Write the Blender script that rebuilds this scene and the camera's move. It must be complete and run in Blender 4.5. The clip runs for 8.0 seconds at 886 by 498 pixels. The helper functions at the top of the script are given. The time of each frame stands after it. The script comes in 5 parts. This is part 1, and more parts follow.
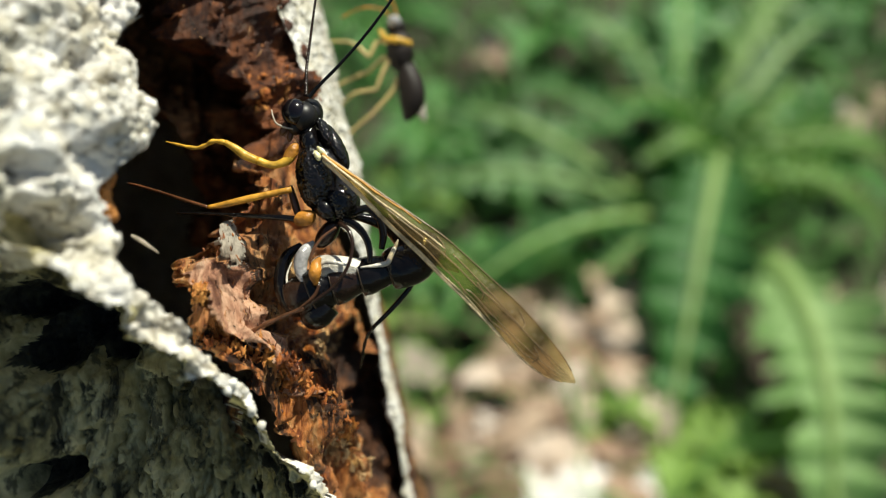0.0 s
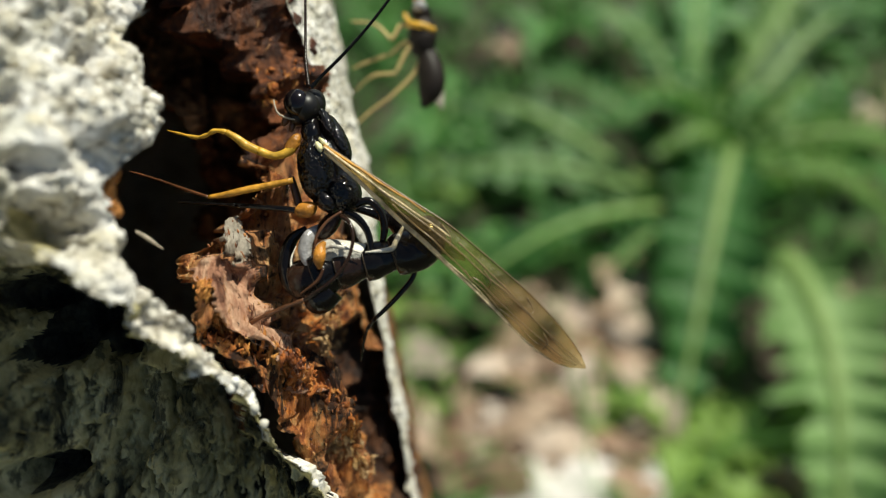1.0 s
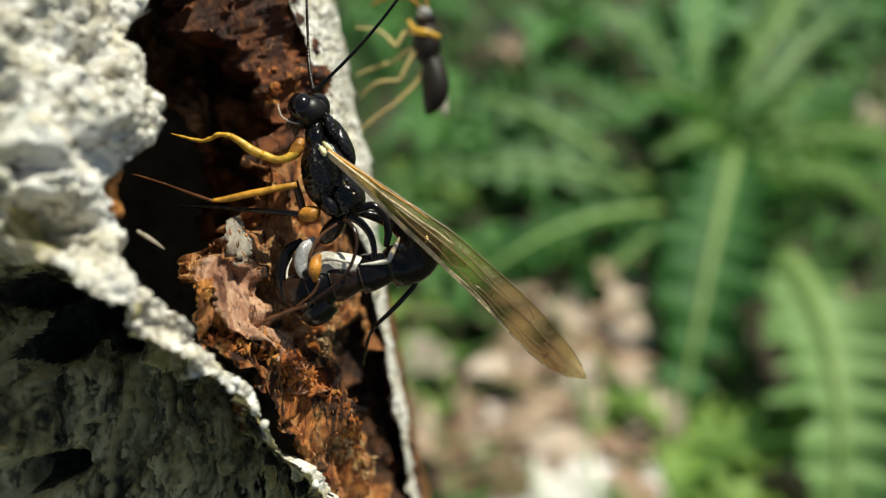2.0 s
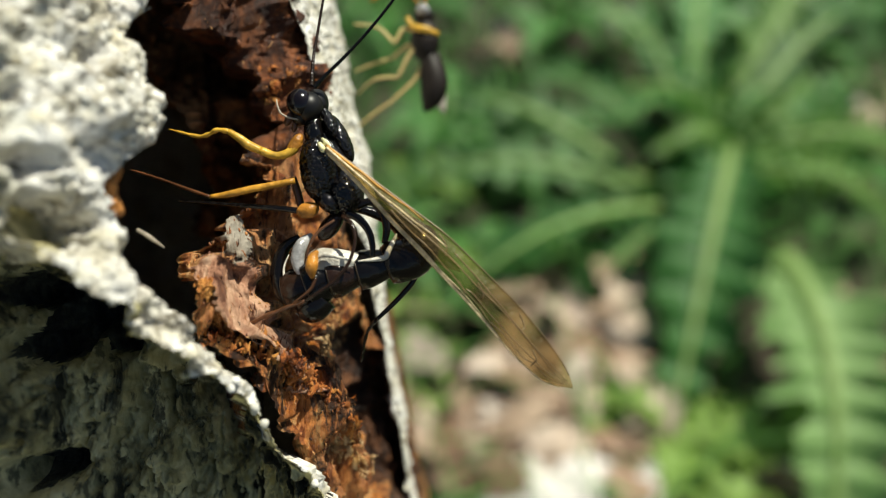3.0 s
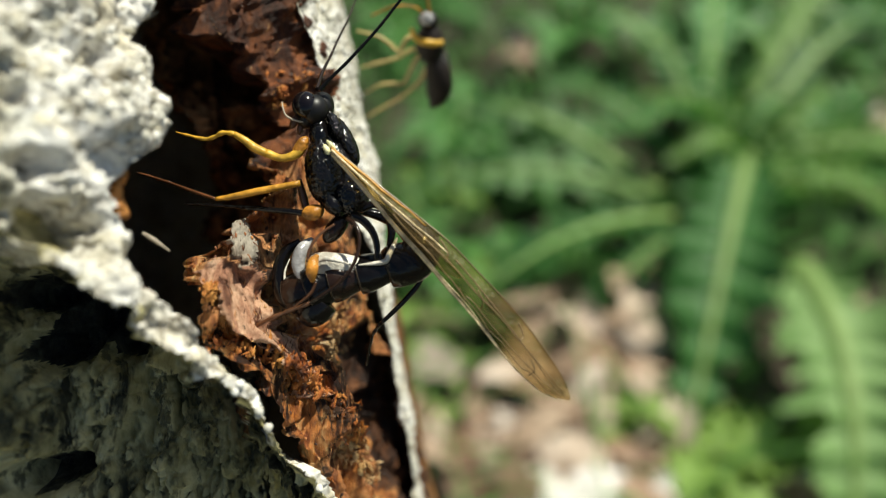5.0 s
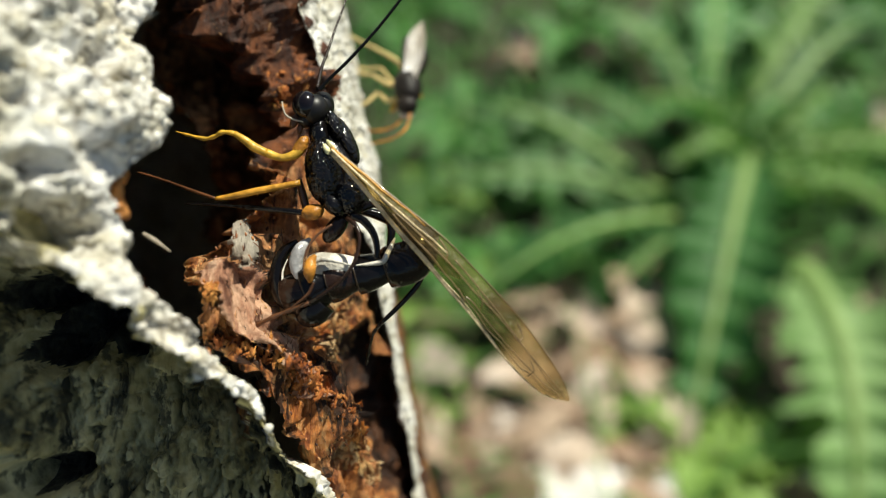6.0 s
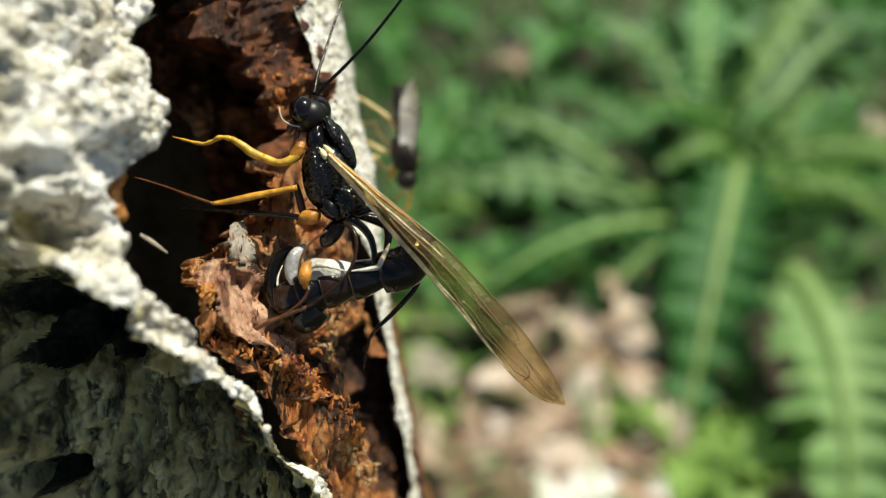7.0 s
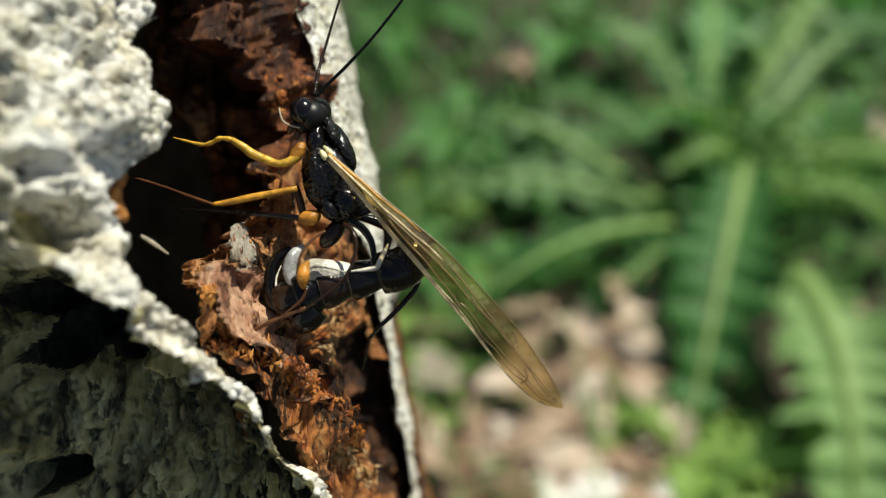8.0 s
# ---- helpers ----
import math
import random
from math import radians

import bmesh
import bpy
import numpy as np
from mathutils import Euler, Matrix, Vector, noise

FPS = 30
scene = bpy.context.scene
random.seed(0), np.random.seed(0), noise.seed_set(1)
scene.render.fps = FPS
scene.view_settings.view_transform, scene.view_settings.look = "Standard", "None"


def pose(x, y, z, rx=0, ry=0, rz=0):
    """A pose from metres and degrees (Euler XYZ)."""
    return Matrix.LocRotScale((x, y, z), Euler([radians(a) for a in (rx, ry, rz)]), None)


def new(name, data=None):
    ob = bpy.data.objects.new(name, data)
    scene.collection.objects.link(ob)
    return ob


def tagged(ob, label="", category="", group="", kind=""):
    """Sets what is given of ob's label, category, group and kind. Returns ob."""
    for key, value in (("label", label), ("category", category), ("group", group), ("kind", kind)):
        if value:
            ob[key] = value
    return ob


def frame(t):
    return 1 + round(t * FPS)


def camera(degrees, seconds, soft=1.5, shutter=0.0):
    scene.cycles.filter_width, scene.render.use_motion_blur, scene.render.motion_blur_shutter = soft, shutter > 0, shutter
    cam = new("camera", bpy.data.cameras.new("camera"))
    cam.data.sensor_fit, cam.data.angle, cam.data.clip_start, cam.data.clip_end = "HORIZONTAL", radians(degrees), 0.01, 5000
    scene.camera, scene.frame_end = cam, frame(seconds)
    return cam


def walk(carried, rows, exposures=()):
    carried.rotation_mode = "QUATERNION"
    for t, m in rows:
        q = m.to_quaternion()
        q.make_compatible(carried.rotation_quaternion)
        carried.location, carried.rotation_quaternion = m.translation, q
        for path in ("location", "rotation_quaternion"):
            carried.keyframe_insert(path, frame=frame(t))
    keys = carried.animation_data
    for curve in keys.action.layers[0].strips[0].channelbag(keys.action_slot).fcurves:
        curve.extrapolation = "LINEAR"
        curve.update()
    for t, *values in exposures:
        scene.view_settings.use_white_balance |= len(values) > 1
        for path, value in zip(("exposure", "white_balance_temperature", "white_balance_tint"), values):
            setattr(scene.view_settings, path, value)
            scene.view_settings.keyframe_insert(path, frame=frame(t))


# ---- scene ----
MM = 0.001
# A working frame in mm beside the wood: x right, y up the leaning trunk, z towards the viewer.
STAGE = pose(0, 0, 0.188, 45, 0, 0)

# ---- camera: a macro lens a few centimetres from the wood, hand held ----
cam = camera(60, 8.0, soft=1.15)
cam.data.dof.use_dof = True
cam.data.dof.focus_distance = 0.0328
cam.data.dof.aperture_fstop = 27
PATH = [
    # seconds, mm right, up, back, then degrees of tilt, turn, roll
    (0, -0.033, -0.595, 0.302, 0.957, -0.576, -1.412),
    (0.5, 0.140, -0.428, 0.133, 0.560, -0.056, -1.021),
    (1, 0.155, -0.140, 0.034, 0.123, 0.180, -0.523),
    (1.5, 0.183, -0.128, -0.001, 0.211, 0.300, -0.324),
    (3, -0.024, 0.035, -0.076, -0.135, 0.020, -0.002),
    (3.5, 0, 0, 0, 0, 0, 0),
    (4, 0.137, -0.103, -0.112, 0.440, 0.436, 0.180),
    (4.5, 0.292, -0.167, -0.184, 0.552, 0.930, 0.122),
    (6, 0.385, -0.162, -0.238, 0.579, 1.213, 0.144),
    (6.5, 0.370, -0.248, -0.189, 0.826, 1.077, 0.168),
    (7, 0.219, -0.348, -0.078, 0.983, 0.651, -0.037),
    (7.5, 0.385, -0.383, -0.148, 1.092, 1.035, 0.014),
    (8, 0.402, -0.363, -0.098, 1.166, 1.017, 0.149),
]
walk(cam, [(t, STAGE @ pose(x * MM, y * MM, (34 + z) * MM, rx, ry, rz)) for t, x, y, z, rx, ry, rz in PATH],
     exposures=[(t, e + 0.02, 6750, 1) for t, e in ((0, 0.30), (0.5, 0.10), (1, 0.04), (1.5, 0.06), (3, 0.16), (3.5, 0.33), (4, 0.33), (4.5, 0.17), (6, 0.28), (7, 0.28), (8, 0.09))])

# ---- light: a high sun and a clear sky ----
SUN = (STAGE.to_3x3() @ Vector((0.38, 0.83, 0.41))).normalized()
world = bpy.data.worlds.new("sky")
scene.world = world
world.use_nodes = True
wn = world.node_tree.nodes
sky = wn.new("ShaderNodeTexSky")
sky.sky_type, sky.sun_disc = "NISHITA", False
sky.sun_elevation = math.asin(SUN.z)
sky.sun_rotation = math.atan2(SUN.x, SUN.y)
wn["Background"].inputs["Strength"].default_value = 0.06
world.node_tree.links.new(sky.outputs[0], wn["Background"].inputs["Color"])
sun = new("sun", bpy.data.lights.new("sun", "SUN"))
sun.data.energy, sun.data.angle, sun.data.color = 5.0, radians(0.5), (1.0, 0.95, 0.86)
sun.matrix_world = Matrix.Translation((0, 0, 3)) @ SUN.to_track_quat("Z", "Y").to_matrix().to_4x4()


# ---- materials ----
class Nodes:
    """A small wrapper to write node trees in a few lines."""

    def __init__(self, name):
        self.mat = bpy.data.materials.new(name)
        self.mat.use_nodes = True
        self.nt = self.mat.node_tree
        self.bsdf = self.nt.nodes["Principled BSDF"]
        self.co = self.nt.nodes.new("ShaderNodeTexCoord").outputs["Object"]

    def link(self, a, b):
        self.nt.links.new(a, b)

    def noise(self, scale, detail=4.0, rough=0.55, stretch=(1, 1, 1), distort=0.0):
        m = self.nt.nodes.new("ShaderNodeMapping")
        m.inputs["Scale"].default_value = stretch
        self.link(self.co, m.inputs["Vector"])
        n = self.nt.nodes.new("ShaderNodeTexNoise")
        n.inputs["Scale"].default_value, n.inputs["Detail"].default_value = scale, detail
        n.inputs["Roughness"].default_value, n.inputs["Distortion"].default_value = rough, distort
        self.link(m.outputs[0], n.inputs["Vector"])
        return n.outputs["Fac"]

    def cells(self, scale, feature="F1", stretch=(1, 1, 1)):
        m = self.nt.nodes.new("ShaderNodeMapping")
        m.inputs["Scale"].default_value = stretch
        self.link(self.co, m.inputs["Vector"])
        n = self.nt.nodes.new("ShaderNodeTexVoronoi")
        n.feature = feature
        n.inputs["Scale"].default_value = scale
        self.link(m.outputs[0], n.inputs["Vector"])
        return n.outputs["Distance"]

    def ramp(self, fac, *stops):
        n = self.nt.nodes.new("ShaderNodeValToRGB")
        el = n.color_ramp.elements
        while len(el) < len(stops):
            el.new(0.5)
        for e, (p, c) in zip(el, stops):
            e.position = p
            e.color = (*c, 1) if len(c) == 3 else c
        self.link(fac, n.inputs[0])
        return n.outputs[0]

    def mix(self, fac, a, b, blend="MIX"):
        n = self.nt.nodes.new("ShaderNodeMix")
        n.data_type, n.blend_type = "RGBA", blend
        for value, i in ((fac, 0), (a, 6), (b, 7)):
            if hasattr(value, "links"):
                self.link(value, n.inputs[i])
            else:
                n.inputs[i].default_value = value if i == 0 else (*value, 1)
        return n.outputs[2]

    def bump(self, height, strength, distance):
        n = self.nt.nodes.new("ShaderNodeBump")
        n.inputs["Strength"].default_value, n.inputs["Distance"].default_value = strength, distance
        self.link(height, n.inputs["Height"])
        if self.bsdf.inputs["Normal"].links:
            self.link(self.bsdf.inputs["Normal"].links[0].from_socket, n.inputs["Normal"])
        self.link(n.outputs[0], self.bsdf.inputs["Normal"])
        return self

    def color(self, c):
        if hasattr(c, "links"):
            self.link(c, self.bsdf.inputs["Base Color"])
        else:
            self.bsdf.inputs["Base Color"].default_value = (*c, 1)
        return self

    def set(self, **kw):
        for k, v in kw.items():
            s = self.bsdf.inputs[k.replace("_", " ")]
            if hasattr(v, "links"):
                self.link(v, s)
            else:
                s.default_value = v
        return self

    def random(self):
        return self.nt.nodes.new("ShaderNodeObjectInfo").outputs["Random"]


def grey(v):
    return (v, v, v)


def bark_material():
    """Chalky crust of lichen in small cushions, with dirt in the cracks between them."""
    n = Nodes("lichen_bark")
    patch = n.noise(380, 6, 0.65)
    base = n.ramp(patch, (0.28, (0.34, 0.30, 0.21)), (0.38, (0.64, 0.60, 0.50)), (0.47, (0.83, 0.80, 0.74)), (0.70, (0.91, 0.90, 0.87)))
    tan = n.noise(700, 4, 0.6)
    base = n.mix(n.ramp(tan, (0.50, grey(0)), (0.66, grey(0.75))), base, (0.66, 0.58, 0.38))
    green = n.noise(260, 3, 0.6)
    base = n.mix(n.ramp(green, (0.52, grey(0)), (0.72, grey(0.45))), base, (0.40, 0.38, 0.18))
    crack = n.cells(1150, "DISTANCE_TO_EDGE")
    seam = n.ramp(crack, (0.02, grey(0.75)), (0.13, grey(0)))
    seam = n.mix(n.ramp(n.noise(500, 3), (0.42, grey(1)), (0.58, grey(0))), seam, grey(0))
    base = n.mix(seam, base, (0.20, 0.165, 0.11))
    dark = n.noise(1300, 5, 0.7)
    base = n.mix(n.ramp(dark, (0.36, grey(0.9)), (0.45, grey(0))), base, (0.08, 0.068, 0.045))
    n.color(base).set(Roughness=0.9)
    n.bump(n.noise(2600, 6, 0.7), 0.6, 0.0003)
    n.bump(n.cells(1500, "F1"), 0.3, 0.0002)
    return n.mat


def inner_bark_material():
    n = Nodes("cracked_inner_bark")
    base = n.ramp(n.noise(520, 5, 0.6, (1, 0.5, 1)), (0.34, (0.06, 0.06, 0.035)), (0.45, (0.46, 0.41, 0.20)), (0.60, (0.80, 0.73, 0.42)))
    dark = n.noise(420, 4, 0.6, (1, 0.5, 1), 0.8)
    base = n.mix(n.ramp(dark, (0.38, grey(0.95)), (0.46, grey(0))), base, (0.014, 0.014, 0.010))
    fine = n.noise(1100, 4, 0.6, (1, 0.55, 1))
    base = n.mix(n.ramp(fine, (0.38, grey(0.8)), (0.46, grey(0))), base, (0.05, 0.05, 0.032))
    n.color(base).set(Roughness=0.9)
    n.bump(n.noise(2600, 6, 0.7), 0.6, 0.0003)
    return n.mat


def wood_material():
    n = Nodes("rotten_wood")
    fibre = n.noise(1200, 8, 0.70, (1, 0.22, 1), 0.4)
    base = n.ramp(fibre, (0.33, (0.04, 0.011, 0.004)), (0.41, (0.27, 0.07, 0.018)), (0.50, (0.70, 0.26, 0.065)), (0.63, (0.94, 0.58, 0.25)))
    patch = n.noise(300, 4, 0.6)
    base = n.mix(n.ramp(patch, (0.48, grey(0)), (0.60, grey(0.6))), base, n.ramp(n.noise(2200, 5, 0.7, (1, 0.3, 1)), (0.38, (0.26, 0.075, 0.028)), (0.56, (0.80, 0.39, 0.17))))
    deep = n.noise(520, 6, 0.7, (1, 0.35, 1), 0.8)
    base = n.mix(n.ramp(deep, (0.43, grey(0.95)), (0.49, grey(0))), base, (0.018, 0.007, 0.004))
    n.color(base).set(Roughness=n.ramp(n.noise(1500, 4), (0.4, grey(0.25)), (0.6, grey(0.65))))
    n.bump(n.noise(2400, 8, 0.75, (1, 0.28, 1)), 1.0, 0.0005)
    return n.mat


def shaded_wood_material():
    n = Nodes("shade_darkened_wood")
    # decayed brown, kept darker to carry part of the hollow's shade
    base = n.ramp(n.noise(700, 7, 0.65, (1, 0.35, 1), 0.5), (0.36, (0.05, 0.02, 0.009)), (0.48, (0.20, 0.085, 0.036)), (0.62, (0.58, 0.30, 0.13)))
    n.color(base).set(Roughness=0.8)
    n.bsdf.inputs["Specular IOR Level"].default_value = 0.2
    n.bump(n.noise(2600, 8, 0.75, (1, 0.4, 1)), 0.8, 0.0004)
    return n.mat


def plain(name, c, rough=0.4, spec=0.5, vary=0.25, scale=900, coat=0.0, bump=0.0, bump_scale=3000):
    n = Nodes(name)
    lo, hi = [v * (1 - vary) for v in c], [min(1, v * (1 + vary)) for v in c]
    n.color(n.ramp(n.noise(scale, 4), (0.35, lo), (0.65, hi)))
    n.set(Roughness=rough, Coat_Weight=coat)
    n.bsdf.inputs["Specular IOR Level"].default_value = spec
    if bump:
        n.bump(n.noise(bump_scale, 3, 0.6), bump, 0.0002)
    return n.mat


def decayed(name, dark, mid, light):
    n = Nodes(name)
    n.color(n.ramp(n.noise(900, 7, 0.7, (1, 0.5, 1), 0.6), (0.36, dark), (0.48, mid), (0.62, light)))
    n.set(Roughness=n.ramp(n.noise(1500, 4), (0.4, grey(0.35)), (0.6, grey(0.75))))
    n.bump(n.noise(2600, 7, 0.75, (1, 0.5, 1)), 0.9, 0.0004)
    return n.mat


def membrane_material(name="wing_membrane", low=0.03, high=0.11, a=(0.34, 0.26, 0.12), b=(0.50, 0.41, 0.24)):
    """A wasp's wing: clear and faintly amber, with a gloss."""
    n = Nodes(name)
    n.color(n.ramp(n.noise(700, 3), (0.4, a), (0.65, b))).set(Roughness=0.28)
    n.bump(n.noise(1300, 4, 0.6), 0.9, 0.0003)
    clear = n.nt.nodes.new("ShaderNodeBsdfTransparent")
    clear.inputs[0].default_value = (0.84, 0.77, 0.60, 1)
    mix = n.nt.nodes.new("ShaderNodeMixShader")
    n.link(n.ramp(n.noise(500, 3), (0.35, grey(low)), (0.65, grey(high))), mix.inputs[0])
    n.link(clear.outputs[0], mix.inputs[1])
    n.link(n.bsdf.outputs[0], mix.inputs[2])
    n.link(mix.outputs[0], n.nt.nodes["Material Output"].inputs["Surface"])
    return n.mat


def leaf_material(name, c, tip, vary=0.35):
    n = Nodes(name)
    base = n.ramp(n.noise(60, 4), (0.3, c), (0.7, tip))
    base = n.mix(n.random(), base, [v * (1 + vary) for v in tip])
    n.color(base).set(Roughness=0.5, Transmission_Weight=0.0)
    n.bump(n.noise(300, 4), 0.4, 0.002)
    thin = n.nt.nodes.new("ShaderNodeBsdfTranslucent")
    n.link(base, thin.inputs[0])
    mix = n.nt.nodes.new("ShaderNodeMixShader")
    mix.inputs[0].default_value = 0.4
    n.link(n.bsdf.outputs[0], mix.inputs[1])
    n.link(thin.outputs[0], mix.inputs[2])
    n.link(mix.outputs[0], n.nt.nodes["Material Output"].inputs["Surface"])
    return n.mat


def litter_material():
    n = Nodes("dead_leaf")
    base = n.ramp(n.noise(70, 5, 0.6), (0.3, (0.16, 0.085, 0.045)), (0.5, (0.32, 0.21, 0.13)), (0.7, (0.56, 0.44, 0.32)))
    shift = n.ramp(n.random(), (0.0, (0.16, 0.08, 0.045)), (0.45, (0.44, 0.32, 0.23)), (0.8, (0.66, 0.55, 0.46)), (1.0, (0.86, 0.80, 0.74)))
    n.color(n.mix(0.6, base, shift)).set(Roughness=0.7)
    n.bump(n.noise(240, 4), 0.6, 0.002)
    return n.mat


def soil_material():
    n = Nodes("soil")
    base = n.ramp(n.noise(45, 6, 0.7), (0.3, (0.018, 0.014, 0.010)), (0.52, (0.06, 0.045, 0.03)), (0.75, (0.20, 0.16, 0.12)))
    base = n.mix(n.ramp(n.noise(9, 3), (0.45, grey(0)), (0.65, grey(0.7))), base, (0.045, 0.075, 0.025))
    n.color(base).set(Roughness=0.95)
    n.bump(n.noise(160, 6, 0.7), 1.0, 0.004)
    return n.mat


BARK, INNER_BARK, WOOD, SHADED_WOOD = bark_material(), inner_bark_material(), wood_material(), shaded_wood_material()
BLACK = plain("black_cuticle", (0.005, 0.004, 0.004), 0.16, 0.38, 0.3, 900, 0.0, 0.35, 1800)
ROUGH_BLACK = plain("pitted_black_cuticle", (0.005, 0.004, 0.004), 0.12, 0.5, 0.5, 2500, 0.0, 0.5, 2400)
EYE = plain("eye", (0.006, 0.004, 0.005), 0.14, 0.45, 0.2, 900, 0.1)
DARK_BROWN = plain("dark_brown_cuticle", (0.022, 0.011, 0.007), 0.22, 0.4, 0.5, 700, 0.0, 0.35, 1800)
BROWN = plain("brown_cuticle", (0.11, 0.045, 0.02), 0.32, 0.5, 0.4, 900)
YELLOW = plain("yellow_cuticle", (0.62, 0.36, 0.045), 0.36, 0.4, 0.4, 1400, 0.0, 0.4, 2500)
ORANGE = plain("orange_cuticle", (0.48, 0.20, 0.03), 0.38, 0.4, 0.5, 1200, 0.0, 0.6, 2500)
AMBER = plain("amber_cuticle", (0.52, 0.25, 0.03), 0.38, 0.4, 0.45, 1300, 0.0, 0.4, 2500)
PALE = plain("pale_membrane", (0.60, 0.56, 0.48), 0.28, 0.6, 0.4, 900, 0.2, 0.7, 2500)
EDGE = plain("tan_edge", (0.045, 0.03, 0.018), 0.3, 0.5, 0.5, 1800, 0.1)
CREAM = plain("cream_spot", (0.78, 0.72, 0.40), 0.4, 0.5, 0.15)
VEIN = plain("wing_vein", (0.20, 0.13, 0.06), 0.3, 0.6, 0.4, 600, 0.2)
PALE_VEIN = plain("pale_wing_vein", (0.66, 0.52, 0.30), 0.25, 0.6, 0.5, 1500, 0.2, 0.8, 2500)
MEMBRANE = membrane_material()
BARK_EDGE = decayed("broken_bark_edge", (0.03, 0.012, 0.006), (0.14, 0.05, 0.015), (0.50, 0.22, 0.06))
PINK_WOOD = decayed("pinkish_decayed_wood", (0.14, 0.048, 0.025), (0.55, 0.27, 0.16), (0.82, 0.53, 0.35))
CAVITY_SHADE = decayed("black_shade_bark", (0.010, 0.010, 0.007), (0.032, 0.031, 0.021), (0.13, 0.125, 0.08))
# blackish tone stands in for the shadow that falls in the crevice
CREVICE_SHADE = decayed("blackish_shade_wood", (0.012, 0.005, 0.003), (0.035, 0.013, 0.006), (0.20, 0.075, 0.025))
RED_WOOD = decayed("dark_red_decayed_wood", (0.018, 0.006, 0.003), (0.080, 0.023, 0.009), (0.30, 0.095, 0.026))
RUST = decayed("rusty_crumbled_wood", (0.10, 0.02, 0.006), (0.56, 0.16, 0.028), (0.86, 0.40, 0.10))
GOLD = decayed("golden_crumbled_wood", (0.20, 0.07, 0.02), (0.60, 0.32, 0.11), (0.86, 0.62, 0.34))
# whitish base colour stands in for sun glancing off the far wings
SHEEN_MEMBRANE = membrane_material("sheen_tinted_membrane", 0.5, 0.9, (0.62, 0.58, 0.54), (0.92, 0.90, 0.88))
PALE_FIBRE = plain("pale_fibre", (0.58, 0.50, 0.39), 0.7, 0.3, 0.35, 900, 0, 0.6, 2500)
FLAKE = decayed("beige_wood_flake", (0.16, 0.12, 0.08), (0.42, 0.34, 0.26), (0.60, 0.53, 0.43))
TAN_LEG = plain("tan_leg", (0.62, 0.47, 0.20), 0.45, 0.4, 0.25, 800)
MATTE_BROWN = plain("matte_dark_brown", (0.012, 0.008, 0.006), 0.55, 0.3, 0.5, 700)
MATTE_BLACK = plain("matte_black_cuticle", (0.006, 0.005, 0.005), 0.42, 0.4, 0.4, 1500)
WHITE = plain("white_membrane", (0.46, 0.45, 0.45), 0.2, 0.5, 0.45, 900, 0.1, 0.8, 1500)
STRAW = plain("orange_splinter", (0.52, 0.22, 0.06), 0.6, 0.4, 0.45, 900, 0, 0.7, 2500)
LEAF = leaf_material("rosette_leaf", (0.028, 0.118, 0.022), (0.072, 0.220, 0.045))
DEEP_LEAF = leaf_material("broad_rosette_leaf", (0.026, 0.10, 0.020), (0.060, 0.19, 0.040), 0.1)
BRIGHT_LEAF = leaf_material("sunlit_rosette_leaf", (0.18, 0.33, 0.10), (0.30, 0.47, 0.18))
LIGHT_LEAF = leaf_material("young_leaf", (0.14, 0.27, 0.045), (0.25, 0.39, 0.08))
PALE_LEAF = leaf_material("pale_rosette_leaf", (0.075, 0.170, 0.050), (0.135, 0.255, 0.095), 0.2)
OLIVE_LEAF = leaf_material("olive_rosette_leaf", (0.065, 0.165, 0.020), (0.125, 0.26, 0.040), 0.2)
RIB = leaf_material("leaf_rib", (0.22, 0.36, 0.10), (0.34, 0.48, 0.17))
GRASS = leaf_material("grass_blade", (0.045, 0.15, 0.03), (0.11, 0.26, 0.06))
LITTER, SOIL = litter_material(), soil_material()
STONE = plain("pale_stone", (0.70, 0.66, 0.62), 0.85, 0.3, 0.25, 120, 0, 0.7, 300)


# ---- mesh helpers ----
def mesh_object(name, verts, faces, material, parent=None, at=None, label="", smooth=True):
    """One mesh object; verts in metres in the space of its parent, at: its own origin there."""
    verts = np.asarray(verts, float)
    if at is not None:
        verts = verts - np.asarray(at)
    me = bpy.data.meshes.new(name)
    faces = np.asarray(faces, int) if not isinstance(faces, list) else faces
    if isinstance(faces, list):
        me.from_pydata([tuple(v) for v in verts], [], faces)
    else:
        k = faces.shape[1]
        me.vertices.add(len(verts))
        me.vertices.foreach_set("co", verts.ravel())
        me.loops.add(faces.size)
        me.loops.foreach_set("vertex_index", faces.ravel())
        me.polygons.add(len(faces))
        me.polygons.foreach_set("loop_start", np.arange(len(faces)) * k)
        me.update(calc_edges=True)
        me.validate()
    me.materials.append(material)
    me.polygons.foreach_set("use_smooth", [smooth] * len(me.polygons))
    ob = new(name, me)
    ob.parent = parent
    if at is not None:
        ob.location = at
    if label:
        ob["label"] = label
    return ob


def hashed(i, j, k, seed):
    """Random numbers in [0, 1) on a whole-number lattice."""
    h = (i * 374761393 + j * 668265263 + k * 2147483647 + seed * 1274126177) & 0xFFFFFFFF
    h = ((h ^ (h >> 13)) * 1274126177) & 0xFFFFFFFF
    h = ((h ^ (h >> 16)) * 2246822519) & 0xFFFFFFFF
    return ((h ^ (h >> 15)) & 0xFFFFFF) / float(0x1000000)


